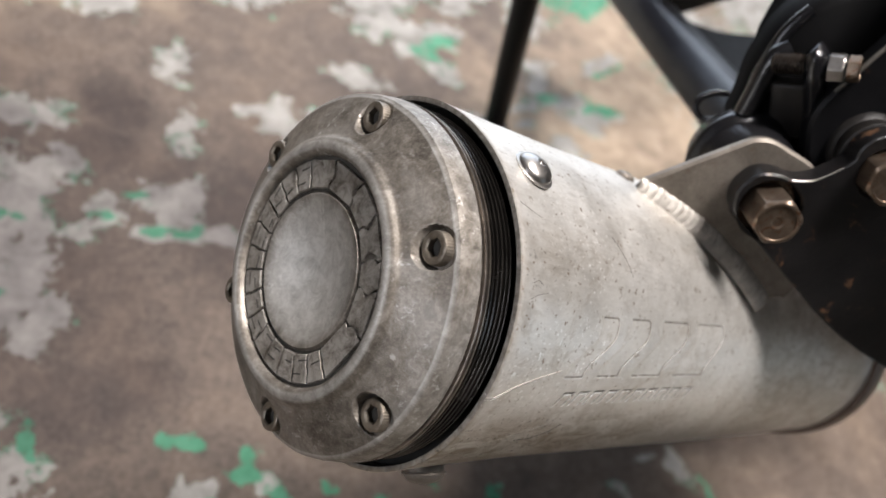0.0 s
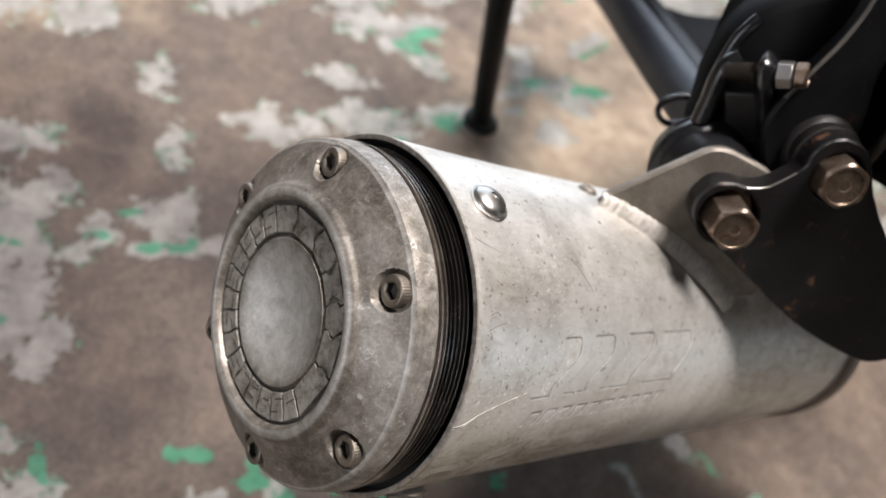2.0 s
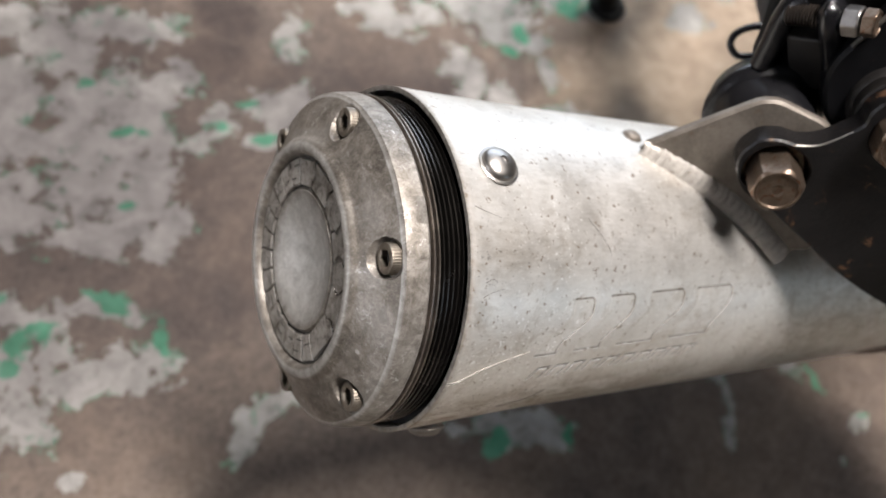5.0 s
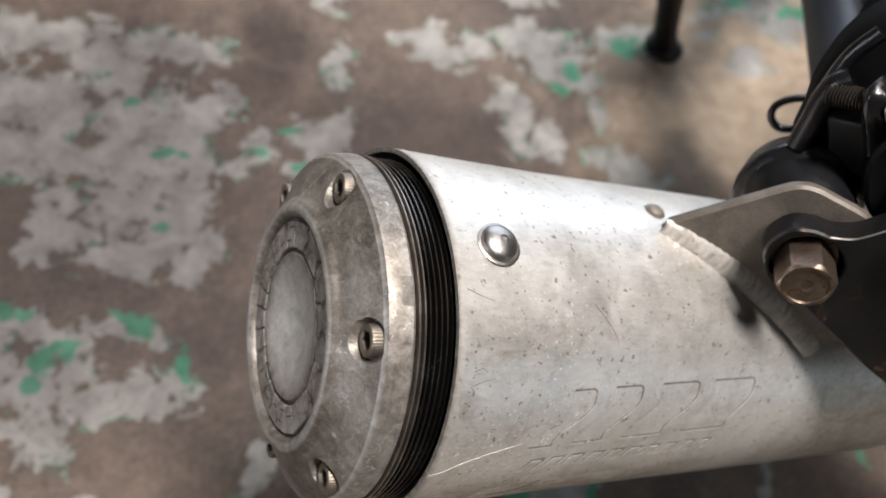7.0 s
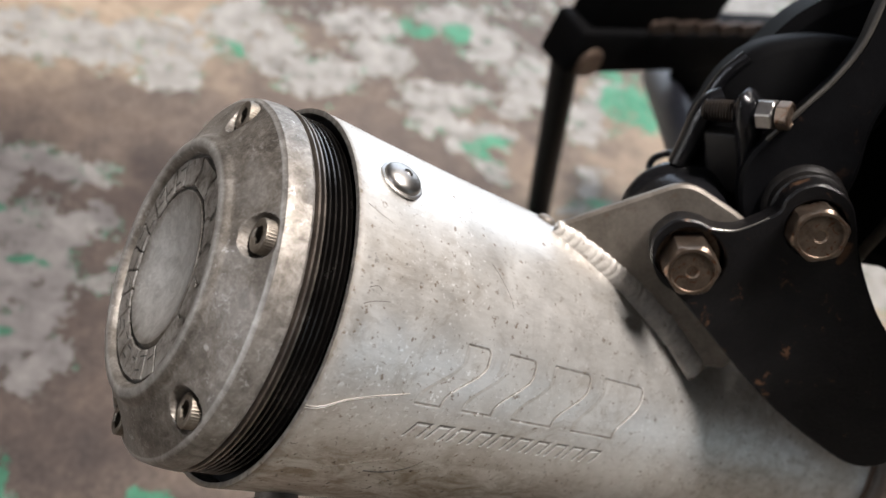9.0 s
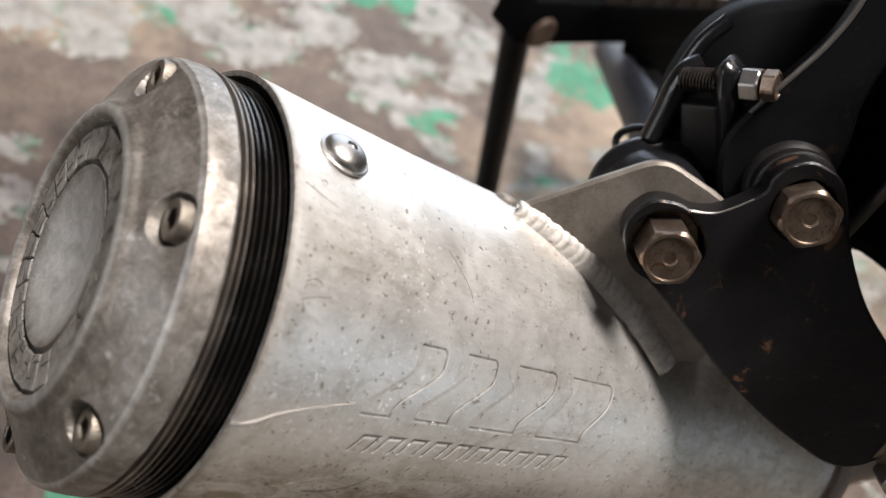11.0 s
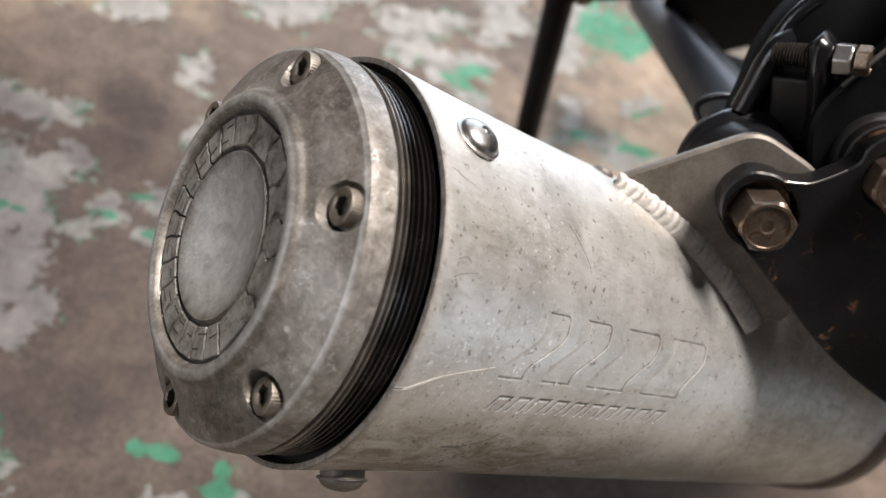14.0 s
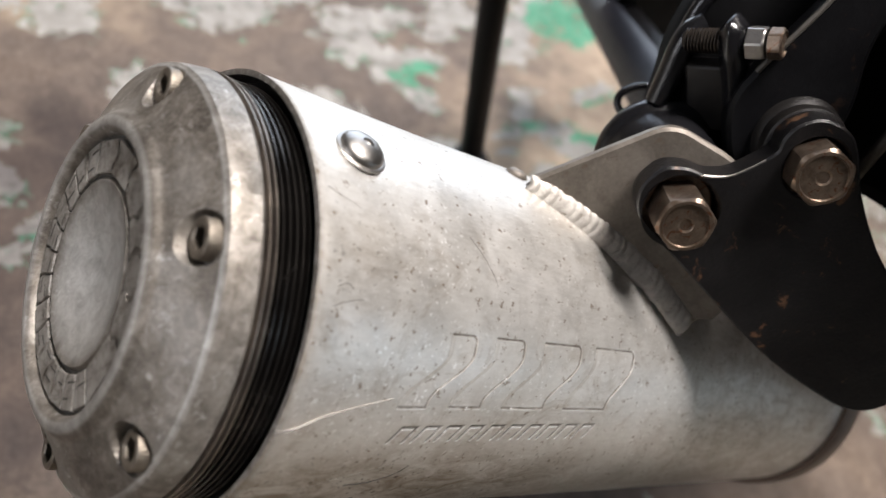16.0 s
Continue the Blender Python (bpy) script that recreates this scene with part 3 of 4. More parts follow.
def build_floor():
    def axis(lo, hi, step, far):
        inner = list(np.arange(lo, hi, step))
        grow, below, above, d = 1.5, [], [], step
        a, b = inner[0], inner[-1]
        while a > -far or b < far:
            d *= grow
            a, b = a - d, b + d
            below.append(max(a, -far))
            above.append(min(b, far))
        return np.array(sorted(set(np.round(below + inner + above, 5))))
    xs, ys = axis(-0.26, 0.80, 0.0032, 4.0), axis(-0.16, 0.95, 0.0032, 4.0)
    X, Y = np.meshgrid(xs, ys, indexing="ij")
    wx = np.array([noise.noise((x * 22, y * 22, 3.1)) for x, y in zip(X.ravel(), Y.ravel())]).reshape(X.shape) * 0.010
    wy = np.array([noise.noise((x * 22, y * 22, 7.7)) for x, y in zip(X.ravel(), Y.ravel())]).reshape(X.shape) * 0.010

    wx += np.array([noise.noise((x * 75, y * 75, 13.1)) for x, y in zip(X.ravel(), Y.ravel())]).reshape(X.shape) * 0.006
    wy += np.array([noise.noise((x * 75, y * 75, 17.7)) for x, y in zip(X.ravel(), Y.ravel())]).reshape(X.shape) * 0.006

    def field(rows, far_level, top):
        best = np.full(X.shape, -1.0)
        for cx, cy, a, b, deg in rows:
            c, s = math.cos(radians(deg)), math.sin(radians(deg))
            dx, dy = X + wx - cx, Y + wy - cy
            q = np.sqrt(((dx * c + dy * s) / a) ** 2 + ((dy * c - dx * s) / b) ** 2)
            best = np.maximum(best, np.minimum(1.02 - q, top))
        beyond = np.full(X.shape, far_level)
        out = np.clip(np.maximum.reduce([(-0.2 - X) / 0.05, (X - 0.62) / 0.05, (Y - 0.70) / 0.05, (-0.1 - Y) / 0.05]), 0, 1)
        return np.clip(np.maximum(best, beyond * out - (1 - out)), -1, 1)
    n, k = len(xs), len(ys)
    idx = np.arange(n * k).reshape(n, k)
    faces = np.stack([idx[:-1, :-1], idx[1:, :-1], idx[1:, 1:], idx[:-1, 1:]], -1).reshape(-1, 4)
    relief = np.array([noise.noise((x * 5, y * 5, 1.3)) for x, y in zip(X.ravel(), Y.ravel())]) * 0.0006 - 0.0006
    me = bpy.data.meshes.new("floor")
    me.from_pydata(np.stack([X.ravel(), Y.ravel(), relief], -1).tolist(), [], faces.tolist())
    for name, rows, level, top in (("paint", PAINT, -0.14, 0.36), ("green", GREEN, -0.62, 0.28), ("darkened", STAIN, -0.9, 1.0), ("tan", TAN, -0.2, 1.0)):
        me.attributes.new(name, "FLOAT", "POINT").data.foreach_set("value", field(rows, level, top).ravel().astype(np.float32) * 0.5 + 0.5)
    me.polygons.foreach_set("use_smooth", [True] * len(faces))
    me.materials.append(FLOOR)
    return tagged(new("floor", me), "brown stained concrete floor with flaking grey and green paint", "floor", kind="structure")


build_floor()


# ---- room ----
def wall(name, size, place, label):
    ob = part(name, box(size, pose(*place)), WALL, None, label, 0)
    return tagged(ob, category="wall", kind="structure")


# West wall, with an opening added only for the fill lamp
wall("wall_west", (0.2, 2.4, 2.8), (-4.1, -2.8, 1.4), "plain dull brown garage wall beside an opening added for the fill lamp")
wall("wall_west_2", (0.2, 3.6, 2.8), (-4.1, 2.2, 1.4), "plain dull brown garage wall beside an opening added for the fill lamp")
wall("wall_west_3", (0.2, 2.0, 0.6), (-4.1, -0.6, 2.5), "plain dull brown wall above the opening added for the fill lamp")
wall("wall_east", (0.2, 4.0, 2.8), (3.0, 0.50, 1.4), "plain dull brown garage wall beside a window opening")
wall("wall_east_2", (0.2, 1.1, 2.8), (3.0, -3.45, 1.4), "plain dull brown garage wall beside a window opening")
wall("wall_east_3", (0.2, 1.4, 0.4), (3.0, -2.20, 0.2), "plain dull brown garage wall under a window opening")
wall("wall_east_4", (0.2, 1.4, 1.2), (3.0, -2.20, 2.2), "plain dull brown garage wall above a window opening")
wall("wall_south", (8.4, 0.2, 2.8), (0, -4.1, 1.4), "plain dull brown garage wall")
wall("wall_north", (4.3, 0.2, 2.8), (-2.05, 2.4, 1.4), "plain dull brown garage wall beside an open doorway")
wall("wall_north_2", (0.2, 0.2, 2.8), (3.0, 2.4, 1.4), "plain dull brown garage wall beside an open doorway")
wall("wall_north_3", (2.8, 0.2, 0.6), (1.5, 2.4, 2.5), "plain dull brown wall above an open doorway")
tagged(part("ceiling", box((8.4, 8.4, 0.2), pose(0, 0, 2.9)), WALL, None, "plain dull brown ceiling", 0), category="ceiling", kind="structure")


# ---- silencer ----
def sleeve_radius(x):
    return float(np.interp(x, [0.02, 0.04, 0.07, 0.12, 0.17, 0.22, 0.28], [0.0526, 0.0517, 0.0507, 0.0500, 0.0492, 0.0482, 0.0468]))


def at_sleeve(x, deg, lift=0.0):
    r = sleeve_radius(x) + lift
    return Vector((x, -r * math.cos(radians(deg)), r * math.sin(radians(deg))))


def pressed(x, deg):
    """Depth and dirt of the stamped marks at a place of the sleeve: four slanted tongues over a row of bars."""
    depth = dirt = 0.0
    for low, high, wide in ((0.0490, 0.0591, 0.0079), (0.0641, 0.0737, 0.0100), (0.0817, 0.0910, 0.0148), (0.1048, 0.1120, 0.0175)):
        t = (deg - 28.6 - (x - 0.05) * 32) / 19.2
        if -0.1 < t < 1.1:
            w = min(max((t - 0.08) / 0.68, 0), 1)
            s = w * w * (3 - 2 * w)
            left = low + (high - low) * s
            soft, right, top, foot = x - left, left + wide - x, (1 - t) * 0.0168, t * 0.0168
            # the upper right corner is rounded
            if right < 0.0016 and top < 0.0016:
                right = top = 0.0016 - math.hypot(0.0016 - right, 0.0016 - top)
            sharp = min(right, top, foot)
            cut = min(min(max((sharp + 0.0002) / 0.0009, 0), 1), min(max((soft + 0.0004) / 0.0016, 0), 1))
            depth = max(depth, cut * 0.00022)
            if soft > -0.0002:
                line = min(1.0, max(0.0, 1.5 - 1.5 * abs(sharp) / 0.00046))
                depth += line * 0.00014
                dirt = max(dirt, 0.95 * line, 0.16 * cut)
            else:
                line = max(0.0, 1 - abs(soft + 0.0002) / 0.0005) if min(top, foot) > 0 else 0.0
                dirt = max(dirt, 0.30 * line)
            if 0 < -right < 0.0026 and 0 < t < 1:
                depth -= 0.00009 * math.sin(math.pi * -right / 0.0026)
    t = (deg - 17.7 - (x - 0.05) * 38) / 5.5
    if 0 < t < 1 and 0.0485 < x < 0.1235:
        lean = x - 0.0497 - t * 0.0026
        k = math.floor(lean / 0.0071)
        u = lean - k * 0.0071 - 0.0005
        if 0 <= k < 10 and 0 < u < 0.0055:
            down = (1 - t) * 0.0049
            bar = max(0.00055 - abs(q - 0.00055) for q in (u, 0.0055 - u, down))
            bar = min(max(min(bar, u, 0.0055 - u, down, t * 0.0049) / 0.00030, 0), 1)
            depth = max(depth, bar * 0.00026)
            dirt = max(dirt, bar * 0.85)
    return depth, dirt


def build_sleeve(parent):
    xs = sorted(set(np.round(np.concatenate([np.linspace(0.0205, 0.048, 18), np.arange(0.048, 0.134, 0.00023), np.linspace(0.134, 0.290, 56)]), 6)))
    degs = list(np.concatenate([np.arange(14, 54, 0.25), np.arange(54, 374, 2.5)]))
    bm = bmesh.new()
    grid = []
    for x in xs:
        ring = []
        for deg in degs:
            a = radians(deg)
            dent = noise.noise((x * 35, 2.2 * math.cos(a), 2.2 * math.sin(a))) * 0.00005 + noise.noise((x * 110, 6 * math.cos(a), 6 * math.sin(a))) * 0.00001
            press = pressed(x, deg)[0] if 14 < deg < 54 and x < 0.134 else 0
            ring.append(bm.verts.new(at_sleeve(x, deg, dent - press)))
        grid.append(ring)
    inner = [[bm.verts.new(at_sleeve(x, deg, -0.0014)) for deg in degs] for x in (0.0205, 0.030, 0.06)]
    n = len(degs)
    for a, b in zip(grid, grid[1:]):
        for k in range(n):
            bm.faces.new((a[k], b[k], b[(k + 1) % n], a[(k + 1) % n]))
    for a, b in zip([grid[0], *inner], inner):
        for k in range(n):
            bm.faces.new((a[k], a[(k + 1) % n], b[(k + 1) % n], b[k]))
    cols = len(degs)
    marks = np.array([[pressed(x, d)[1] if 14 < d < 54 and x < 0.134 else 0.0 for d in degs] for x in xs])
    # Grimy front rim; the inner wall is darkened throughout
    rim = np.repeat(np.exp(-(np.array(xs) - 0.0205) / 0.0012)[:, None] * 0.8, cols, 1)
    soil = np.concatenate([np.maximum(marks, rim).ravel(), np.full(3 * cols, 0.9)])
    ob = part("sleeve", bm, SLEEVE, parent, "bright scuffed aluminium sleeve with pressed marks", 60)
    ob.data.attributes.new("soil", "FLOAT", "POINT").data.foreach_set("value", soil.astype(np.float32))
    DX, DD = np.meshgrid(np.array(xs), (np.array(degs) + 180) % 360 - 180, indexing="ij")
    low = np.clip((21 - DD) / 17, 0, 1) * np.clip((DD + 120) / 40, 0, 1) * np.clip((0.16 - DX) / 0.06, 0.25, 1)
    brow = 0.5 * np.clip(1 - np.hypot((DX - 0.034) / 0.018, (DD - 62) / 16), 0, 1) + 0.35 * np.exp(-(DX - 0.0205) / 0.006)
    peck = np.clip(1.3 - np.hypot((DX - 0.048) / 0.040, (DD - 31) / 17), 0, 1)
    # Brown stains low down and near the rivet; far end: specks plus painted shade
    for name, field in (("darkened", np.maximum(np.maximum(low, brow), 0.55 * np.clip((DX - 0.150) / 0.040, 0, 1))), ("peck", peck)):
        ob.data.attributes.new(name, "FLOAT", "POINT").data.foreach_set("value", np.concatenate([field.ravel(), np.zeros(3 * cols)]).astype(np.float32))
    return ob


def build_cap(parent):
    edge = [(0.0105, 0.0492), (0.0098, 0.0496), (0.0060, 0.0492), (0.0038, 0.0487), (0.0031, 0.0479)]
    face = [(0.0031 - 0.0059 * k / 44, 0.0479 - 0.0117 * k / 44) for k in range(1, 45)]
    lip = [(-0.0034, 0.0356), (-0.0040, 0.0352), (-0.0046, 0.0346), (-0.0050, 0.0339), (-0.0052, 0.0331), (-0.0052, 0.0322), (-0.0049, 0.0315),
           (-0.0042, 0.0309), (-0.0030, 0.0305), (-0.0021, 0.0302), (-0.0021, 0.0214), (-0.0027, 0.0208), (-0.0033, 0.0204), (-0.0032, 0.0198)]
    bowl = [(-0.0031 + 0.0042 * (1 - (r / 0.0198) ** 2) ** 1.3, r) for r in (0.0185, 0.017, 0.015, 0.0125, 0.010, 0.0075, 0.005, 0.0025, 0.0)]
    bm = lathe([(0.0110, 0.020), (0.0110, 0.0480), *edge, *face, *lip, *bowl], 600)
    for v in bm.verts:
        r = math.hypot(v.co.y, v.co.z)
        if 0.036 < r < 0.0495 and v.co.x < 0.008:
            for k in range(6):
                a = radians(2.2 + 60 * k)
                d = math.hypot(v.co.y + 0.0434 * math.cos(a), v.co.z - 0.0434 * math.sin(a))
                if d < 0.0054:
                    soft = min(1.0, (0.0054 - d) / 0.0005)
                    v.co.x += (max(v.co.x, 0.0032) - v.co.x) * soft * soft * (3 - 2 * soft)
        v.co += v.co.normalized() * noise.noise(v.co * 160) * 0.00010
    # Edge and lip rubbed pale; the dish grows paler towards its centre
    paleness = []
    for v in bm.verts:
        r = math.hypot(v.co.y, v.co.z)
        paler = 0.95 * max(0.0, 1 - (r / 0.0200) ** 2) ** 0.5 if r < 0.02 else 0.0
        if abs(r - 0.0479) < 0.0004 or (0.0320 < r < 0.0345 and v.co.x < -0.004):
            paler = 0.40
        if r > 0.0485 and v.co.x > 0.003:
            paler = 0.0
        paleness.append(paler)
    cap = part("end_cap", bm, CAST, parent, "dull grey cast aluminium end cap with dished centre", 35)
    cap.data.attributes.new("paleness", "FLOAT", "POINT").data.foreach_set("value", paleness)
    # grime in the ring of raised marks, and the marks
    grime, rng = lathe([(-0.0024, 0.0304), (-0.0024, 0.0212)], 96), random.Random(11)
    cells = [-12, 21, 42, 61, 80, 103, 127, 150] + [150 + 198 * k / 14 for k in range(1, 15)]
    for k, (lo, hi) in enumerate(zip(cells, cells[1:])):
        if lo < 150:
            continue
        mid = (lo + hi) / 2
        rows = [(rng.uniform(0.0232, 0.0250), 1), (rng.uniform(0.0266, 0.0284), -1)][:1 + k % 2]
        for r, way in rows:
            a = radians(mid + way * rng.uniform(1.2, 2.4))
            line = box((0.0002, 0.00042, r * radians(hi - lo) * rng.uniform(0.45, 0.62)), pose(-0.00338, -r * math.cos(a), r * math.sin(a), -mid + rng.uniform(-9, 9), 0, 0))
            me = bpy.data.meshes.new("line")
            line.to_mesh(me)
            line.free()
            grime.from_mesh(me)
            bpy.data.meshes.remove(me)
    part("groove_ring", grime, CAST_DIRTY, cap, "dark grime between the raised marks", 0)
    rng = random.Random(7)
    steps = 5
    sides = [[rng.uniform(1.4, 4.4) * (-1) ** (k // 2 + j) if 0 < j < 7 else rng.uniform(-1.0, 1.0) for k in range(steps + 1)] for j in range(len(cells))]
    sides[-1] = sides[0]
    for j, (lo, hi) in enumerate(zip(cells, cells[1:])):
        bm, loops = bmesh.new(), []
        for x, shrink in ((-0.0022, 0.0), (-0.0031, 0.0), (-0.0034, 0.00025)):
            ring = []
            for side in (0, 1):
                order = range(steps + 1) if side == 0 else range(steps, -1, -1)
                for k in order:
                    r = 0.0220 + shrink + (0.0077 - 2 * shrink) * k / steps
                    gap = math.degrees((0.00026 + shrink) / r)
                    a = radians((lo + gap if side == 0 else hi - gap) + sides[j + side][k] * 0.7)
                    ring.append(bm.verts.new((x, -r * math.cos(a), r * math.sin(a))))
            loops.append(ring)
        n = len(loops[0])
        for a, b in zip(loops, loops[1:]):
            for k in range(n):
                bm.faces.new((a[k], a[(k + 1) % n], b[(k + 1) % n], b[k]))
        bmesh.ops.triangulate(bm, faces=[bm.faces.new(loops[-1])])
        bmesh.ops.recalc_face_normals(bm, faces=bm.faces)
        part("raised_mark", bm, CAST, cap, smooth=30)
    # socket screws
    head, seg = bmesh.new(), 72
    rings = []
    for x, r, knurl, hexed in ((0.0034, 0.0042, 1, 0), (0.0002, 0.0042, 1, 0), (-0.0002, 0.0040, 0, 0), (-0.0004, 0.0036, 0, 0), (-0.0004, 0.0027, 0, 0), (-0.0001, 0.0021, 0, 1), (0.0020, 0.0021, 0, 1)):
        ring = []
        for k in range(seg):
            a = 2 * math.pi * k / seg
            q = r - 0.00013 * (k % 2) * knurl
            if hexed:
                q = r / math.cos((a + 0.3) % (math.pi / 3) - math.pi / 6)
            ring.append(head.verts.new((x, -q * math.cos(a), q * math.sin(a))))
        rings.append(ring)
    for a, b in zip(rings, rings[1:]):
        for k in range(seg):
            head.faces.new((a[k], a[(k + 1) % seg], b[(k + 1) % seg], b[k]))
    bmesh.ops.recalc_face_normals(head, faces=head.faces)
    first = part("cap_screw", head, SCREW, cap, "small socket-head screw of tarnished steel", 22)
    for k in range(6):
        a = radians(2.2 + 60 * k)
        ob = first if k == 0 else new("cap_screw", first.data)
        ob.parent = cap
        ob.location = (0.0008, -0.0432 * math.cos(a), 0.0432 * math.sin(a))
        ob.rotation_euler = (0.7 * k, 0, 0)
        tagged(ob, "small socket-head screw of tarnished steel")
        part("socket", lathe([(0.0017, 0.0022), (0.0019, 0.0010), (0.0019, 0.0)], 24), CAST_DIRTY, ob, "dark bottom of the hexagon socket", 20)
    return cap


def build_discs(parent):
    for k in range(7):
        x = 0.0116 + 0.00155 * k
        r = 0.0492 if k > 1 else 0.0497 - 0.0002 * k
        bm = lathe([(x - 0.00034, 0.040), (x - 0.00034, r - 0.0003), (x - 0.0002, r), (x + 0.0002, r), (x + 0.00034, r - 0.0003), (x + 0.00034, 0.040), (x - 0.00034, 0.040)], 128)
        part("diffuser_disc", bm, DISC_WORN if k < 2 else DISC, parent, "worn bare diffuser disc" if k < 2 else "blackened diffuser disc", 50)
    # Core coloured near black, which puts the gaps' shade into it
    core = lathe([(0.0108, 0.0455), (0.0260, 0.0455), (0.0262, 0.0500), (0.0262, 0.0512)], 96)
    part("disc_core", core, SHADOW, parent, "near-black core that paints the shade behind the discs", 40)


def build_rivet(parent, x, deg, size=1.0, stand=0.0, dull=False):
    bm = bmesh.new()
    dome = [(stand + 0.0008 + 0.0027 * math.sin(radians(u)), 0.0054 * math.cos(radians(u))) for u in (0, 10, 20, 30, 40, 50, 60, 70, 76)]
    prof = [(-0.0008, 0.0054), (stand, 0.0054), (stand + 0.0001, 0.0061), (stand + 0.0006, 0.0062), (stand + 0.0008, 0.0059), *dome, (stand + 0.0029, 0.0010), (stand + 0.0029, 0.0)]
    lathe([(h * size, r * size) for h, r in prof], 40, bm=bm)
    p = at_sleeve(x, deg, 0.0)
    out = Vector((0, p.y, p.z)).normalized()
    m = Matrix.Translation(p) @ Vector((1, 0, 0)).rotation_difference(out).to_matrix().to_4x4()
    part("rivet", moved(bm, m), PLATE if dull else STAINLESS, parent, "dull brown steel rivet" if dull else "domed bright steel rivet", 35)


def build_silencer():
    ob = thing("exhaust_silencer", MUF, "round aluminium motorcycle silencer with cast end cap, scuffed and dirty", "exhaust silencer")
    build_sleeve(ob)
    build_cap(ob)
    build_discs(ob)
    build_rivet(ob, 0.0348, 90.5)
    build_rivet(ob, 0.0395, -29, 1.05, 0.0016, True)
    build_rivet(ob, 0.0362, 210)
    build_rivet(ob, 0.1010, 113, 0.55, 0.0, True)
    # gouge along the sleeve from its front edge
    gouge = ((0.0206, 21.9), (0.0233, 22.0), (0.0262, 23.3), (0.0300, 25.6), (0.0372, 28.2), (0.0462, 30.9))
    for off, r in ((0.28, 0.00011), (-0.38, 0.00014)):
        run = bend([at_sleeve(x, d + off * (1 - 0.8 * (x - 0.0206) / 0.0256), 0.00006) for x, d in gouge], 6)
        part("scratch", tube(run, r, 8, taper=0.00006), BURR, ob, "bright raised burr of a long scratch")
    run = bend([at_sleeve(x, d - 0.05, 0.00002) for x, d in gouge], 6)
    part("scratch", tube(run, 0.00016, 6, taper=0.00006), CAST_DIRTY, ob, "dark groove of a long scratch")
    run = bend([at_sleeve(x, d, 0.00002) for x, d in ((0.0335, 1.0), (0.0400, 3.0), (0.0441, 5.2), (0.0502, 7.9), (0.0575, 10.6))], 6)
    part("scratch", tube(run, 0.00006, 6, taper=0.00004), EDGE, ob, "pale short scratch low on the sleeve")
    run = bend([at_sleeve(x, d, 0.0) for x, d in ((0.0480, 2.0), (0.0540, 2.6), (0.0600, 6.0), (0.0625, 9.6))], 6)
    part("scratch", tube(run, 0.00022, 6, taper=0.00010), CAST_DIRTY, ob, "dark curved scuff low on the sleeve")
    run = bend([at_sleeve(x, d, 0.0) for x, d in ((0.0640, 74.0), (0.0675, 70.0), (0.0710, 65.0), (0.0722, 62.0))], 6)
    part("scratch", tube(run, 0.00012, 6, taper=0.00006), PLATE, ob, "faint brown hairline scratch")
    run = bend([at_sleeve(x, d, 0.0) for x, d in ((0.0232, 77.0), (0.0269, 75.4), (0.0319, 73.6))], 6)
    part("scratch", tube(run, 0.00010, 6, taper=0.00005), PLATE, ob, "faint brown hairline scratch")
    run = bend([at_sleeve(x, d, 0.0) for x, d in ((0.0258, 54.9), (0.0281, 55.8), (0.0297, 54.7))], 6)
    part("scratch", tube(run, 0.00010, 6, taper=0.00005), PLATE, ob, "faint brown hairline scratch")
    run = bend([at_sleeve(x, d, 0.0) for x, d in ((0.0252, 50.5), (0.0279, 51.8), (0.0323, 52.8))], 6)
    part("scratch", tube(run, 0.00010, 6, taper=0.00005), PLATE, ob, "faint brown hairline scratch")
    # mounting tab, welded on
    low = []
    for k in range(25):
        s = 0.0735 + 0.0665 * k / 24
        a, b = 0.03, 0.09
        for _ in range(30):
            t = (a + b) / 2
            p = on_plate(s, t, 0.0585)
            if math.hypot(p.y, p.z) < sleeve_radius(p.x):
                a = t
            else:
                b = t
        low.append((s, t))
    top = rounded([(0.0735, 0.0612, 0.001), (0.0915, 0.0972, 0.0060), (0.1160, 0.1010, 0.008), (0.1400, 0.0800, 0.008), (0.1434, 0.0650, 0.0010),
                   (0.1432, 0.0620, 0.0006), (0.1410, 0.0606, 0.0016), (0.1394, 0.0588, 0.0014), (0.1404, 0.0518, 0.0006)])
    outline = top + [Vector((s, t - 0.002)) for s, t in reversed(low)]
    tab = part("mounting_tab", moved(slab(outline, 0.0575, 0.0612, 0.0009), PLANE), PLATE, ob, "flat dull steel tab welded to the sleeve", 30)
    bead, rings = bmesh.new(), []
    for k in range(241):
        f = k / 240
        q = 0.0726 + 0.0645 * f
        t = float(np.interp(q, [a for a, _ in low], [b for _, b in low]))
        w = 0.0005 * noise.noise((f * 30, 0, 0))
        ring = []
        for m in range(18):
            a = 2 * math.pi * m / 18
            ripple = (f * 23 + 0.45 * math.cos(a) ** 2 + 0.45 * noise.noise((f * 12, 0, 5))) % 1.0
            A, B = 0.0040 * min(1.0, 0.6 + 5 * f) * math.cos(a), 0.0012 * (0.74 + (0.30 + 0.16 * noise.noise((f * 9, 3, 0))) * math.sin(math.pi * ripple) ** 0.6) * math.sin(a)
            ring.append(bead.verts.new(on_plate(q + 0.0016 * math.sin(a) ** 2, t + 0.0014 + 0.0014 * f - 0.90 * A + 0.43 * B + w, 0.0569 - 0.43 * A - 0.90 * B)))
        rings.append(ring)
    for a, b in zip(rings, rings[1:]):
        for m in range(18):
            bead.faces.new((a[m], a[(m + 1) % 18], b[(m + 1) % 18], b[m]))
    bead.faces.new(rings[0][::-1])
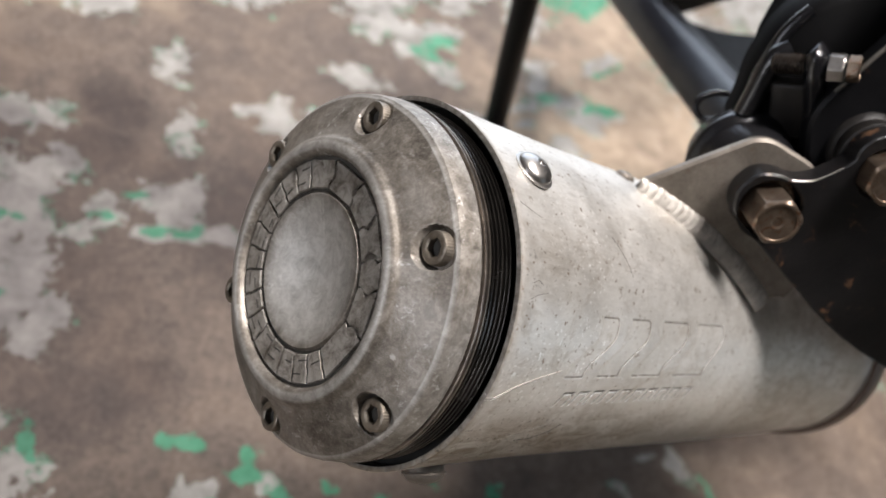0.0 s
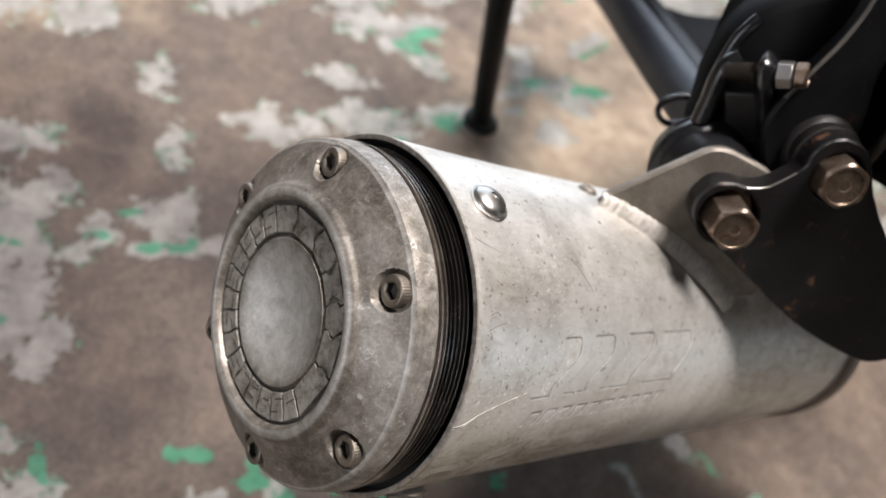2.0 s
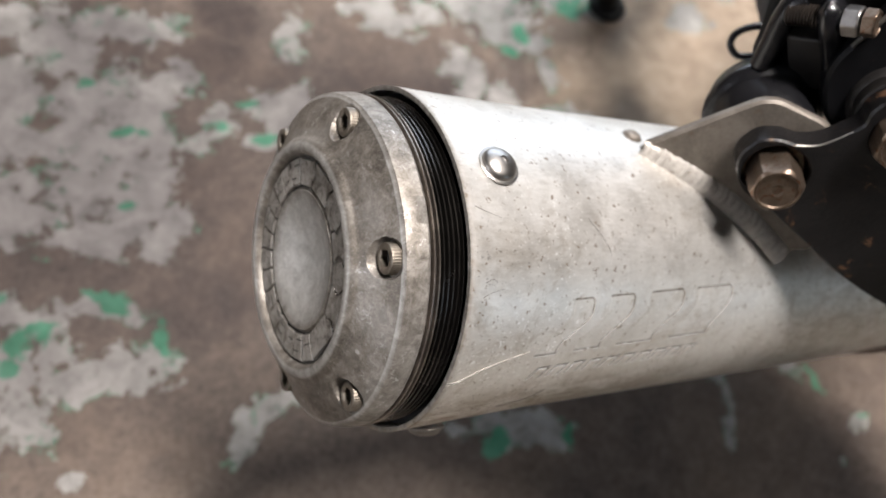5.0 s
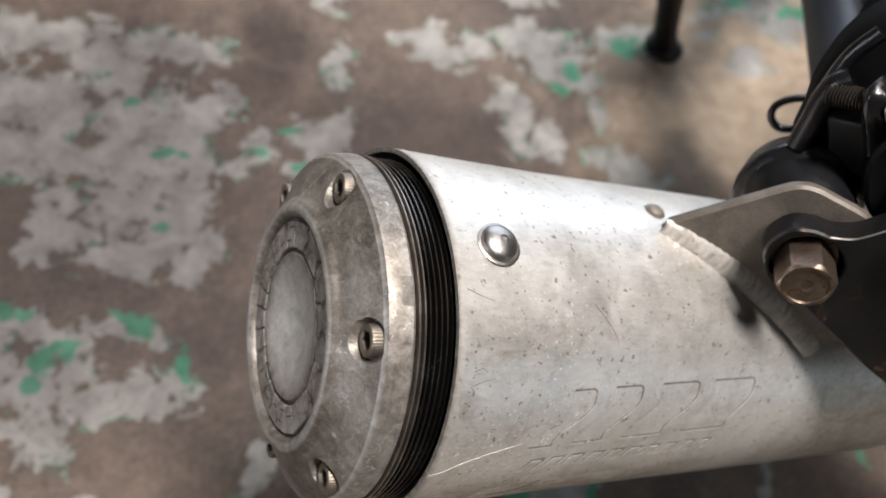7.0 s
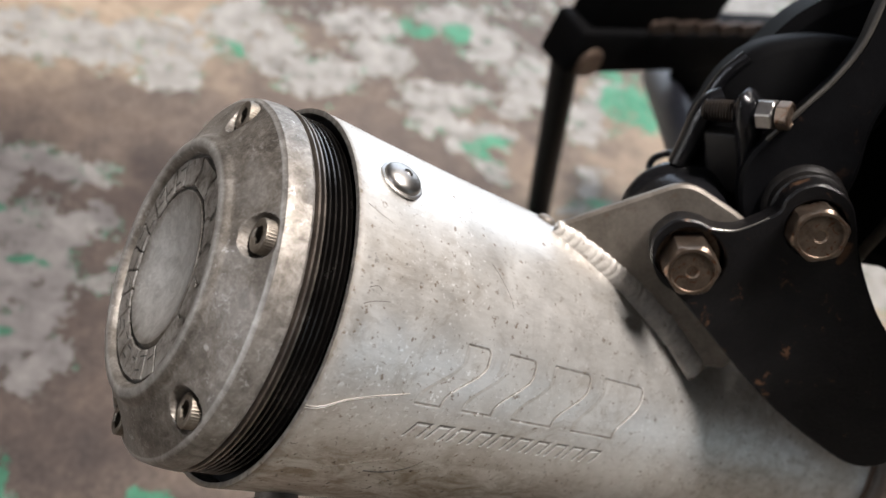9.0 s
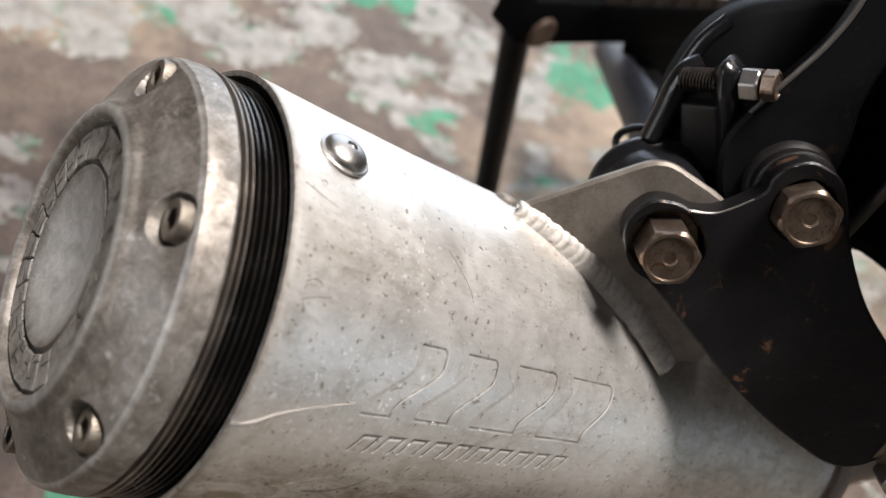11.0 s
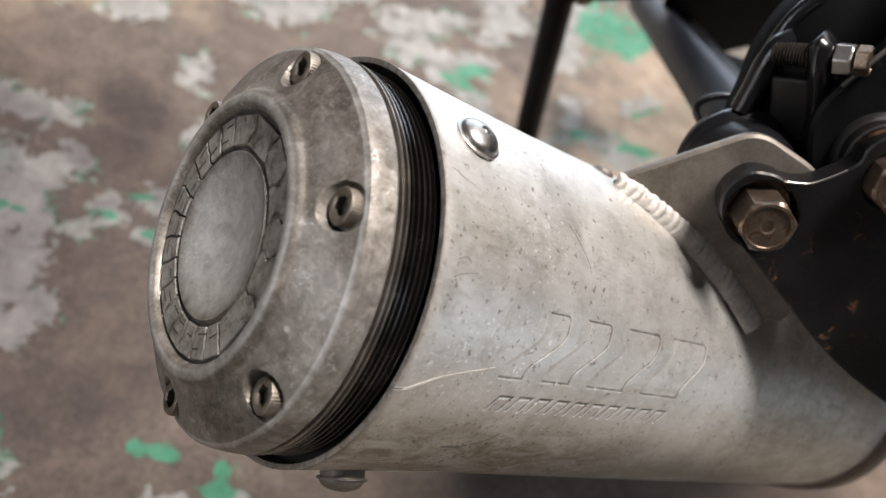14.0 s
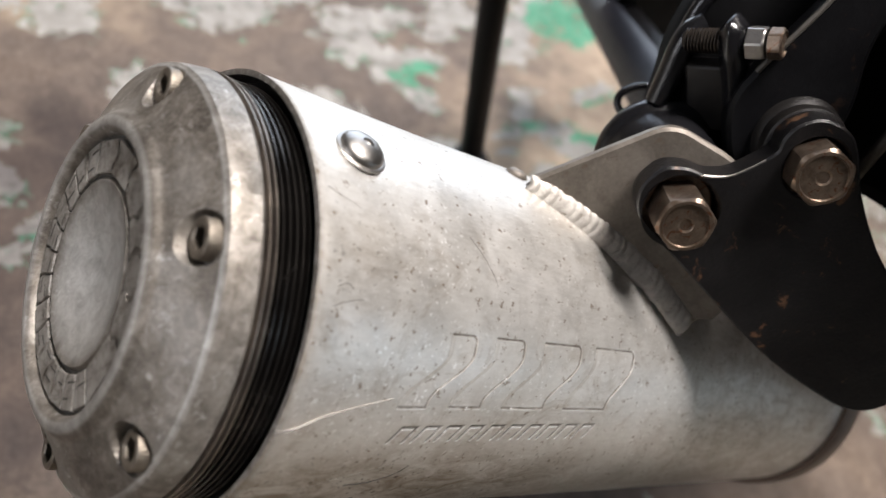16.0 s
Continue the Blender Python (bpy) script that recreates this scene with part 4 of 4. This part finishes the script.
    bead.faces.new(rings[-1])
    bmesh.ops.recalc_face_normals(bead, faces=bead.faces)
    part("weld_bead", bead, WELD, tab, "rippled bright weld bead", 60)
    # inlet end
    part("end_ring", lathe([(0.284, 0.0462), (0.284, 0.0485), (0.285, 0.0490), (0.295, 0.0490), (0.296, 0.0484), (0.300, 0.0300), (0.300, 0.0220), (0.284, 0.0462)], 96), PIPE, ob, "browned steel band round the inlet end", 35)
    run = bend([(0.290, 0, 0), (0.33, 0.0, 0.0), (0.38, 0.004, 0.004), (0.44, 0.01, 0.03), (0.52, 0.02, 0.09)], 8)
    part("inlet_pipe", tube(run, 0.0225, 32), PIPE, ob, "heat-browned inlet pipe", 60)
    return ob


build_silencer()


# ---- bracket and its bolts ----
def bolt(parent, name, s, t, flat, base, top, turn, label):
    bm = hex_prism(flat, 0, top, 0.0019, turn, 0.0005)
    flip = PLANE @ Matrix.Translation((s, t, base)) @ pose(0, 0, 0, 180, 0, 0)
    return part(name, moved(bm, flip), RUSTED, parent, label, 25)


def disc_on_plate(s, t, low, high, r, hole=0.0):
    prof = [(low, hole), (low, r - 0.0005), (low + 0.0005, r), (high - 0.0005, r), (high, r - 0.0005), (high, hole)]
    bm = lathe(prof, 48)
    return moved(bm, PLANE @ Matrix.Translation((s, t, 0)) @ pose(0, 0, 0, 0, -90, 0) @ Matrix.Diagonal((1, 1, 1, 1)))


def build_bracket():
    ob = thing("mounting_bracket", MUF, "thick black steel bracket bolted to the silencer tab, chipped and rusty", "bracket")
    outline = rounded([(0.0985, 0.0738, 0.006), (0.0932, 0.0800, 0.006), (0.0943, 0.0888, 0.006), (0.1003, 0.0926, 0.005), (0.1040, 0.0932, 0.003), (0.1092, 0.0972, 0.008),
                       (0.1126, 0.1060, 0.006), (0.1133, 0.1098, 0.0015), (0.1117, 0.1122, 0.0015), (0.1116, 0.1168, 0.005), (0.1150, 0.1226, 0.006), (0.1242, 0.1248, 0.006),
                       (0.1318, 0.1200, 0.004), (0.1366, 0.1160, 0.006), (0.1460, 0.1108, 0.010), (0.1570, 0.1060, 0.012), (0.1720, 0.1030, 0.010), (0.1980, 0.0915, 0.016),
                       (0.1945, 0.0690, 0.014), (0.1600, 0.0650, 0.02), (0.1180, 0.0712, 0.02)], 6)
    plate = part("plate", moved(slab(outline, 0.0475, 0.0560, 0.0006, ((0.1064, 0.0822, 0.0098), (0.1240, 0.1125, 0.0082))), PLANE), BRACKET, ob, "black painted plate with dull rust stains", 30)
    run = [on_plate(q, t, 0.0477) for q, t in ((0.1038, 0.0930), (0.1066, 0.0950), (0.1090, 0.0974), (0.1110, 0.1015), (0.1126, 0.1060))]
    part("worn_edge", tube(bend(run, 5), 0.00050, 8, taper=0.00025), EDGE, plate, "paint worn to bare metal along the edge")
    first = bolt(ob, "hex_bolt", 0.1062, 0.0820, 0.0140, 0.0555, 0.0172, 0.25, "browned hexagon bolt through the tab")
    part("flange", disc_on_plate(0.1062, 0.0820, 0.0520, 0.0576, 0.0096), RUSTED, first, "browned round flange of the bolt")
    second = bolt(ob, "hex_bolt", 0.1234, 0.1122, 0.0142, 0.0540, 0.0138, 0.05, "browned hexagon bolt in the upper eye")
    part("flange", disc_on_plate(0.1234, 0.1122, 0.0500, 0.0560, 0.0080), RUSTED, second, "browned round flange of the bolt")
    return ob


build_bracket()


# ---- motorcycle ----
def build_frame():
    ob = thing("motorcycle_frame", pose(0, 0, 0), "black motorcycle frame parts with rubber bushes, dusty and oily", "motorcycle frame")

    def plate_part(name, bm, mat, parent, label="", smooth=30):
        return part(name, moved(bm, MUF @ PLANE), mat, parent, label, smooth)
    bush = lathe([(0.0600, 0.0), (0.0600, 0.0140), (0.0612, 0.0152), (0.0720, 0.0162), (0.0738, 0.0170), (0.0745, 0.0182), (0.0765, 0.0190), (0.0785, 0.0188), (0.0800, 0.0176), (0.0860, 0.0165), (0.0860, 0.0)], 56)
    part("rubber_bush", moved(bush, MUF @ PLANE @ Matrix.Translation((0.1035, 0.0840, 0)) @ pose(0, 0, 0, 0, -90, 0)), BLACK_GLOSS, ob, "round glossy black bush with a raised lip", 40)
    boss = lathe([(0.0560, 0.0), (0.0560, 0.0098), (0.0568, 0.0110), (0.0588, 0.0114), (0.0600, 0.0108), (0.0615, 0.0108), (0.0628, 0.0120), (0.0655, 0.0124), (0.0668, 0.0114), (0.0685, 0.0114), (0.0700, 0.0128), (0.0840, 0.0134), (0.0840, 0.0)], 56)
    part("boss", moved(boss, MUF @ PLANE @ Matrix.Translation((0.1225, 0.1140, 0)) @ pose(0, 0, 0, 0, -90, 0)), BOSS, ob, "stepped round dusty black boss", 40)
    arm = rounded([(0.1000, 0.1100, 0.008), (0.1012, 0.1520, 0.02), (0.0925, 0.1680, 0.01), (0.0860, 0.1950, 0.004), (0.1120, 0.1950, 0.004), (0.1165, 0.1440, 0.02), (0.1300, 0.1270, 0.012), (0.1330, 0.1000, 0.012), (0.1150, 0.0960, 0.012)], 6)
    plate_part("frame_arm", slab(arm, 0.0640, 0.0720, 0.0012), BLACK, ob, "flat black frame arm with a dusty edge")
    edge = bend([on_plate(q, t, 0.0642) for q, t in ((0.1004, 0.1200), (0.1008, 0.1320), (0.1009, 0.1440), (0.0988, 0.1560), (0.0932, 0.1680))], 5)
    part("dusty_edge", moved(tube(edge, 0.0008, 8), MUF), DUSTY, ob, "dusty worn edge of the frame arm")
    body = rounded([(0.0885, 0.1330, 0.004), (0.0880, 0.1560, 0.02), (0.1080, 0.1900, 0.01), (0.3200, 0.1900, 0.02), (0.3200, 0.1220, 0.02), (0.2050, 0.1175, 0.02), (0.1700, 0.1150, 0.02),
                    (0.1480, 0.1040, 0.01), (0.1215, 0.0985, 0.01), (0.1080, 0.1020, 0.006), (0.0945, 0.1150, 0.01)], 6)
    plate_part("frame_casting", slab(body, 0.1000, 0.1300, 0.004), MATT, ob, "deep black frame casting behind the arm")
    # Unseen beam, rail and block added over the silencer to block lamp light
    beam = rounded([(0.0870, 0.1780, 0.004), (0.0870, 0.2200, 0.004), (0.4000, 0.2200, 0.01), (0.4000, 0.1780, 0.01)], 4)
    plate_part("shade_beam", slab(beam, 0.0600, 0.1300, 0.004), BLACK, ob, "unseen black beam added above the arm to shade the silencer")
    rail = rounded([(0.1480, 0.1780, 0.006), (0.1480, 0.2200, 0.006), (0.5000, 0.2200, 0.01), (0.5000, 0.1780, 0.01)], 4)
    plate_part("shade_rail", slab(rail, -0.0500, 0.0600, 0.006), BLACK, ob, "unseen black rail added to shade the silencer's far part")
    foot = rounded([(0.1130, 0.1800, 0.005), (0.1130, 0.2200, 0.005), (0.1500, 0.2200, 0.005), (0.1500, 0.1800, 0.005)], 4)
    plate_part("shade_block", slab(foot, 0.0150, 0.0590, 0.003), BLACK, ob, "unseen black block added to shade the sleeve beside the bracket")
    rod = [on_plate(s, t, 0.090) for s, t in ((0.1585, 0.1120), (0.1555, 0.1320), (0.1510, 0.1600), (0.1480, 0.1800))]
    part("rod", moved(tube(bend(rod, 5), 0.0019, 12), MUF), PLATE, ob, "thin dull grey metal rod")
    lever = [on_plate(*p) for p in ((0.1900, 0.0820, 0.054), (0.2050, 0.0860, 0.062), (0.2250, 0.0900, 0.080), (0.2600, 0.0900, 0.095), (0.3300, 0.0880, 0.105))]
    low = part("lower_arm", moved(tube(bend(lever, 8), 0.0085, 20), MUF), PIPE, ob, "dark rust-brown curved arm")
    nut = hex_prism(0.011, 0, 0.008, 0.001, 0.3, 0.0004)
    part("nut", moved(nut, MUF @ PLANE @ Matrix.Translation((0.2085, 0.0790, 0.056)) @ pose(0, 0, 0, 180, 0, 0)), STAINLESS, low, "bright chromed nut", 25)
    # sloping tube and the bar beside it
    left, right = Vector((0.1900, 0.0480, 0.3080)), Vector((0.4420, 0.4270, 0.1440))
    side = Vector((0.85, -0.35, 0.30)).normalized() * 0.0128
    part("frame_tube", tube([left + side, (left + right) / 2 + side, right + side], 0.0128, 32), SLATE, ob, "smooth blue-black frame tube", 60)
    part("frame_bar", tube([left + side * 2.6 + Vector((0, 0, -0.012)), right + side * 3.6 + Vector((0, 0, -0.012))], 0.0125, 24), BLACK, ob, "black bar beside the tube", 60)
    span = Vector((0.85, -0.35, 0.30)).normalized()
    along = (right - left).normalized()
    face = Matrix((span, along, span.cross(along))).transposed().to_4x4()
    face.translation = left + side * 1.5 - Vector((-0.2, -0.3, 0.4)) * 0.02
    gusset = rounded([(0.0, -0.02, 0.005), (0.0, 0.300, 0.02), (0.014, 0.285, 0.01), (0.040, 0.222, 0.015), (0.070, 0.222, 0.015), (0.092, 0.265, 0.01), (0.130, 0.340, 0.02), (0.200, 0.340, 0.01), (0.200, -0.02, 0.005)], 5)
    part("gusset", moved(slab(gusset, -0.004, 0.004, 0.001), face), MATT, ob, "deep black plate between the tube and the casting", 30)
    hook = [Vector((0.1666, 0.0522, 0.3272)) + Vector((0.86, -0.33, 0.36)) * x + Vector((0.05, 0.78, 0.62)) * y for x, y in ((0.013, 0.000), (0.004, 0.002), (-0.003, 0.000), (-0.005, -0.004), (-0.002, -0.008), (0.005, -0.008), (0.012, -0.006))]
    part("hook", tube(bend(hook, 6), 0.0013, 10), BLACK_GLOSS, ob, "small black wire hook", 60)
    return ob


build_frame()


def build_clamp():
    ob = thing("cable_clamp", MUF, "black forked clamp with a rusty threaded screw and bright nut", "clamp")
    tip, end = on_plate(0.0838, 0.1141, 0.0752), on_plate(0.0997, 0.1293, 0.0621)
    w = (end - tip).normalized()
    e1 = on_plate(-0.755, 0.628, -0.19)
    e1 = (e1 - w * e1.dot(w)).normalized()
    e2 = w.cross(e1)
    m = Matrix((e1, e2, w)).transposed().to_4x4()
    m.translation = tip
    shape = [(0.0945, 0.0900, 0.006), (0.0900, 0.1010, 0.010), (0.0845, 0.1100, 0.010), (0.0805, 0.1250, 0.012), (0.0825, 0.1380, 0.012), (0.0960, 0.1540, 0.012), (0.1250, 0.1700, 0.01), (0.1280, 0.1000, 0.01), (0.1130, 0.0920, 0.01)]
    part("body", moved(slab(rounded(shape, 6), 0.0790, 0.1010, 0.0030), PLANE), MATT, ob, "black casting of the clamp", 50)
    run = [on_plate(s, t, 0.0805) for s, t in ((0.0905, 0.1005), (0.0862, 0.1085), (0.0832, 0.1165), (0.0816, 0.1250), (0.0824, 0.1330))]
    part("raised_edge", tube(bend(run, 6), 0.0023, 12), BLACK_GLOSS, ob, "raised glossy black edge", 60)
    prong = [on_plate(q, t, 0.0770) for q, t in ((0.0905, 0.0965), (0.0878, 0.1040), (0.0850, 0.1110), (0.0842, 0.1160), (0.0858, 0.1200))]
    part("prong", moved(tube(bend(prong, 6), 0.0034, 14, taper=0.0040), Matrix()), BLACK_GLOSS, ob, "glossy black prong of the clamp", 60)
    ear = [(-0.0260, -0.0062, 0.005), (-0.0260, 0.0050, 0.005), (-0.0100, 0.0052, 0.008), (0.0000, 0.0066, 0.008), (0.0062, 0.0050, 0.006), (0.0078, 0.0000, 0.005), (0.0062, -0.0050, 0.006), (0.0000, -0.0066, 0.008), (-0.0120, -0.0060, 0.008)]
    part("ear", moved(slab(rounded(ear, 6), 0.0096, 0.0162, 0.0030), m), BLACK_GLOSS, ob, "glossy black ear of the clamp", 60)
    part("web", moved(box((0.0200, 0.0060, 0.0120), pose(-0.0160, 0.0, 0.0060), 0.0012), m), BOSS, ob, "dusty grey inside of the clamp", 30)
    turns = []
    for k in range(15):
        z = 0.0000 + 0.0009 * k
        turns += [(z, 0.0028), (z + 0.00045, 0.0034), (z + 0.00065, 0.0034)]
    thread = lathe([(-0.0005, 0.0), (-0.0005, 0.0024), *turns, (0.0155, 0.0028), (0.0155, 0.0)], 24)
    part("screw", moved(thread, m @ pose(0, 0, 0, 0, -90, 0)), THREAD, ob, "rusty threaded screw", 30)
    first = part("nut", moved(hex_prism(0.0080, 0.0166, 0.0212, 0.0010, 0.2, 0.0003), m), STAINLESS, ob, "bright steel nut", 25)
    part("lock_nut", moved(hex_prism(0.0074, 0.0220, 0.0255, 0.0008, 0.6, 0.0003), m), RUSTED, first, "browned lock nut", 25)
    return ob


build_clamp()


def build_swingarm():
    ob = thing("swingarm_rail", pose(0.266, 0.270, 0.222, 0, 0, 18.5), "black swingarm rail with rusty chain running along it", "swingarm")
    part("rail", box((0.62, 0.030, 0.033), pose(0.300, 0.016, 0.0165), 0.003), MATT, ob, "black box rail", 30)
    guard = rounded([(0.122, 0.004, 0.004), (0.146, -0.045, 0.01), (0.255, -0.074, 0.02), (0.330, -0.068, 0.02), (0.600, -0.050, 0.01), (0.600, 0.004, 0.004)], 5)
    part("chain_guard", moved(slab(guard, -0.004, 0.004, 0.001), pose(0, 0.016, 0, 90, 0, 0)), MATT, ob, "matt black guard under the rail", 30)
    part("end_plate", box((0.125, 0.024, 0.070), pose(0.062, 0.018, 0.066), 0.003), MATT, ob, "black end plate of the rail", 30)
    part("pivot", lathe([(-0.008, 0.0), (-0.008, 0.009), (-0.006, 0.011), (0.010, 0.011), (0.012, 0.009), (0.012, 0.0)], 28, pose(0.008, 0.006, 0.010, 0, 0, 90)), PIPE, ob, "dull round pivot of the stand leg")
    for k in range(26):
        bm = slab(rounded([(-0.0085, -0.0042, 0.004), (0.0085, -0.0042, 0.004), (0.0085, 0.0042, 0.004), (-0.0085, 0.0042, 0.004)], 3), 0, 0.0035, 0.0004)
        part("chain_link", moved(bm, pose(0.045 + 0.0125 * k, -0.0045 + 0.0022 * (k % 2), 0.043, 90, 0, 0)), CHAIN, ob, smooth=30)
    return ob


build_swingarm()


def build_stand():
    foot, way = Vector((0.374, 0.352, 0.0)), Vector((-0.400, -0.180, 0.899)).normalized()
    ob = thing("stand_leg", Matrix.Translation(foot), "thin black steel stand leg on the floor", "stand")
    part("leg", tube([way * k for k in (0.0, 0.12, 0.262)], 0.0105, 24), BLACK, ob, "thin black leg")
    part("foot", lathe([(0.0, 0.0), (0.0, 0.017), (0.004, 0.018), (0.010, 0.0125), (0.012, 0.0)], 32, pose(0, 0, 0, 0, -90, 0)), RUBBER, ob, "round dark foot pad")
    return ob


build_stand()
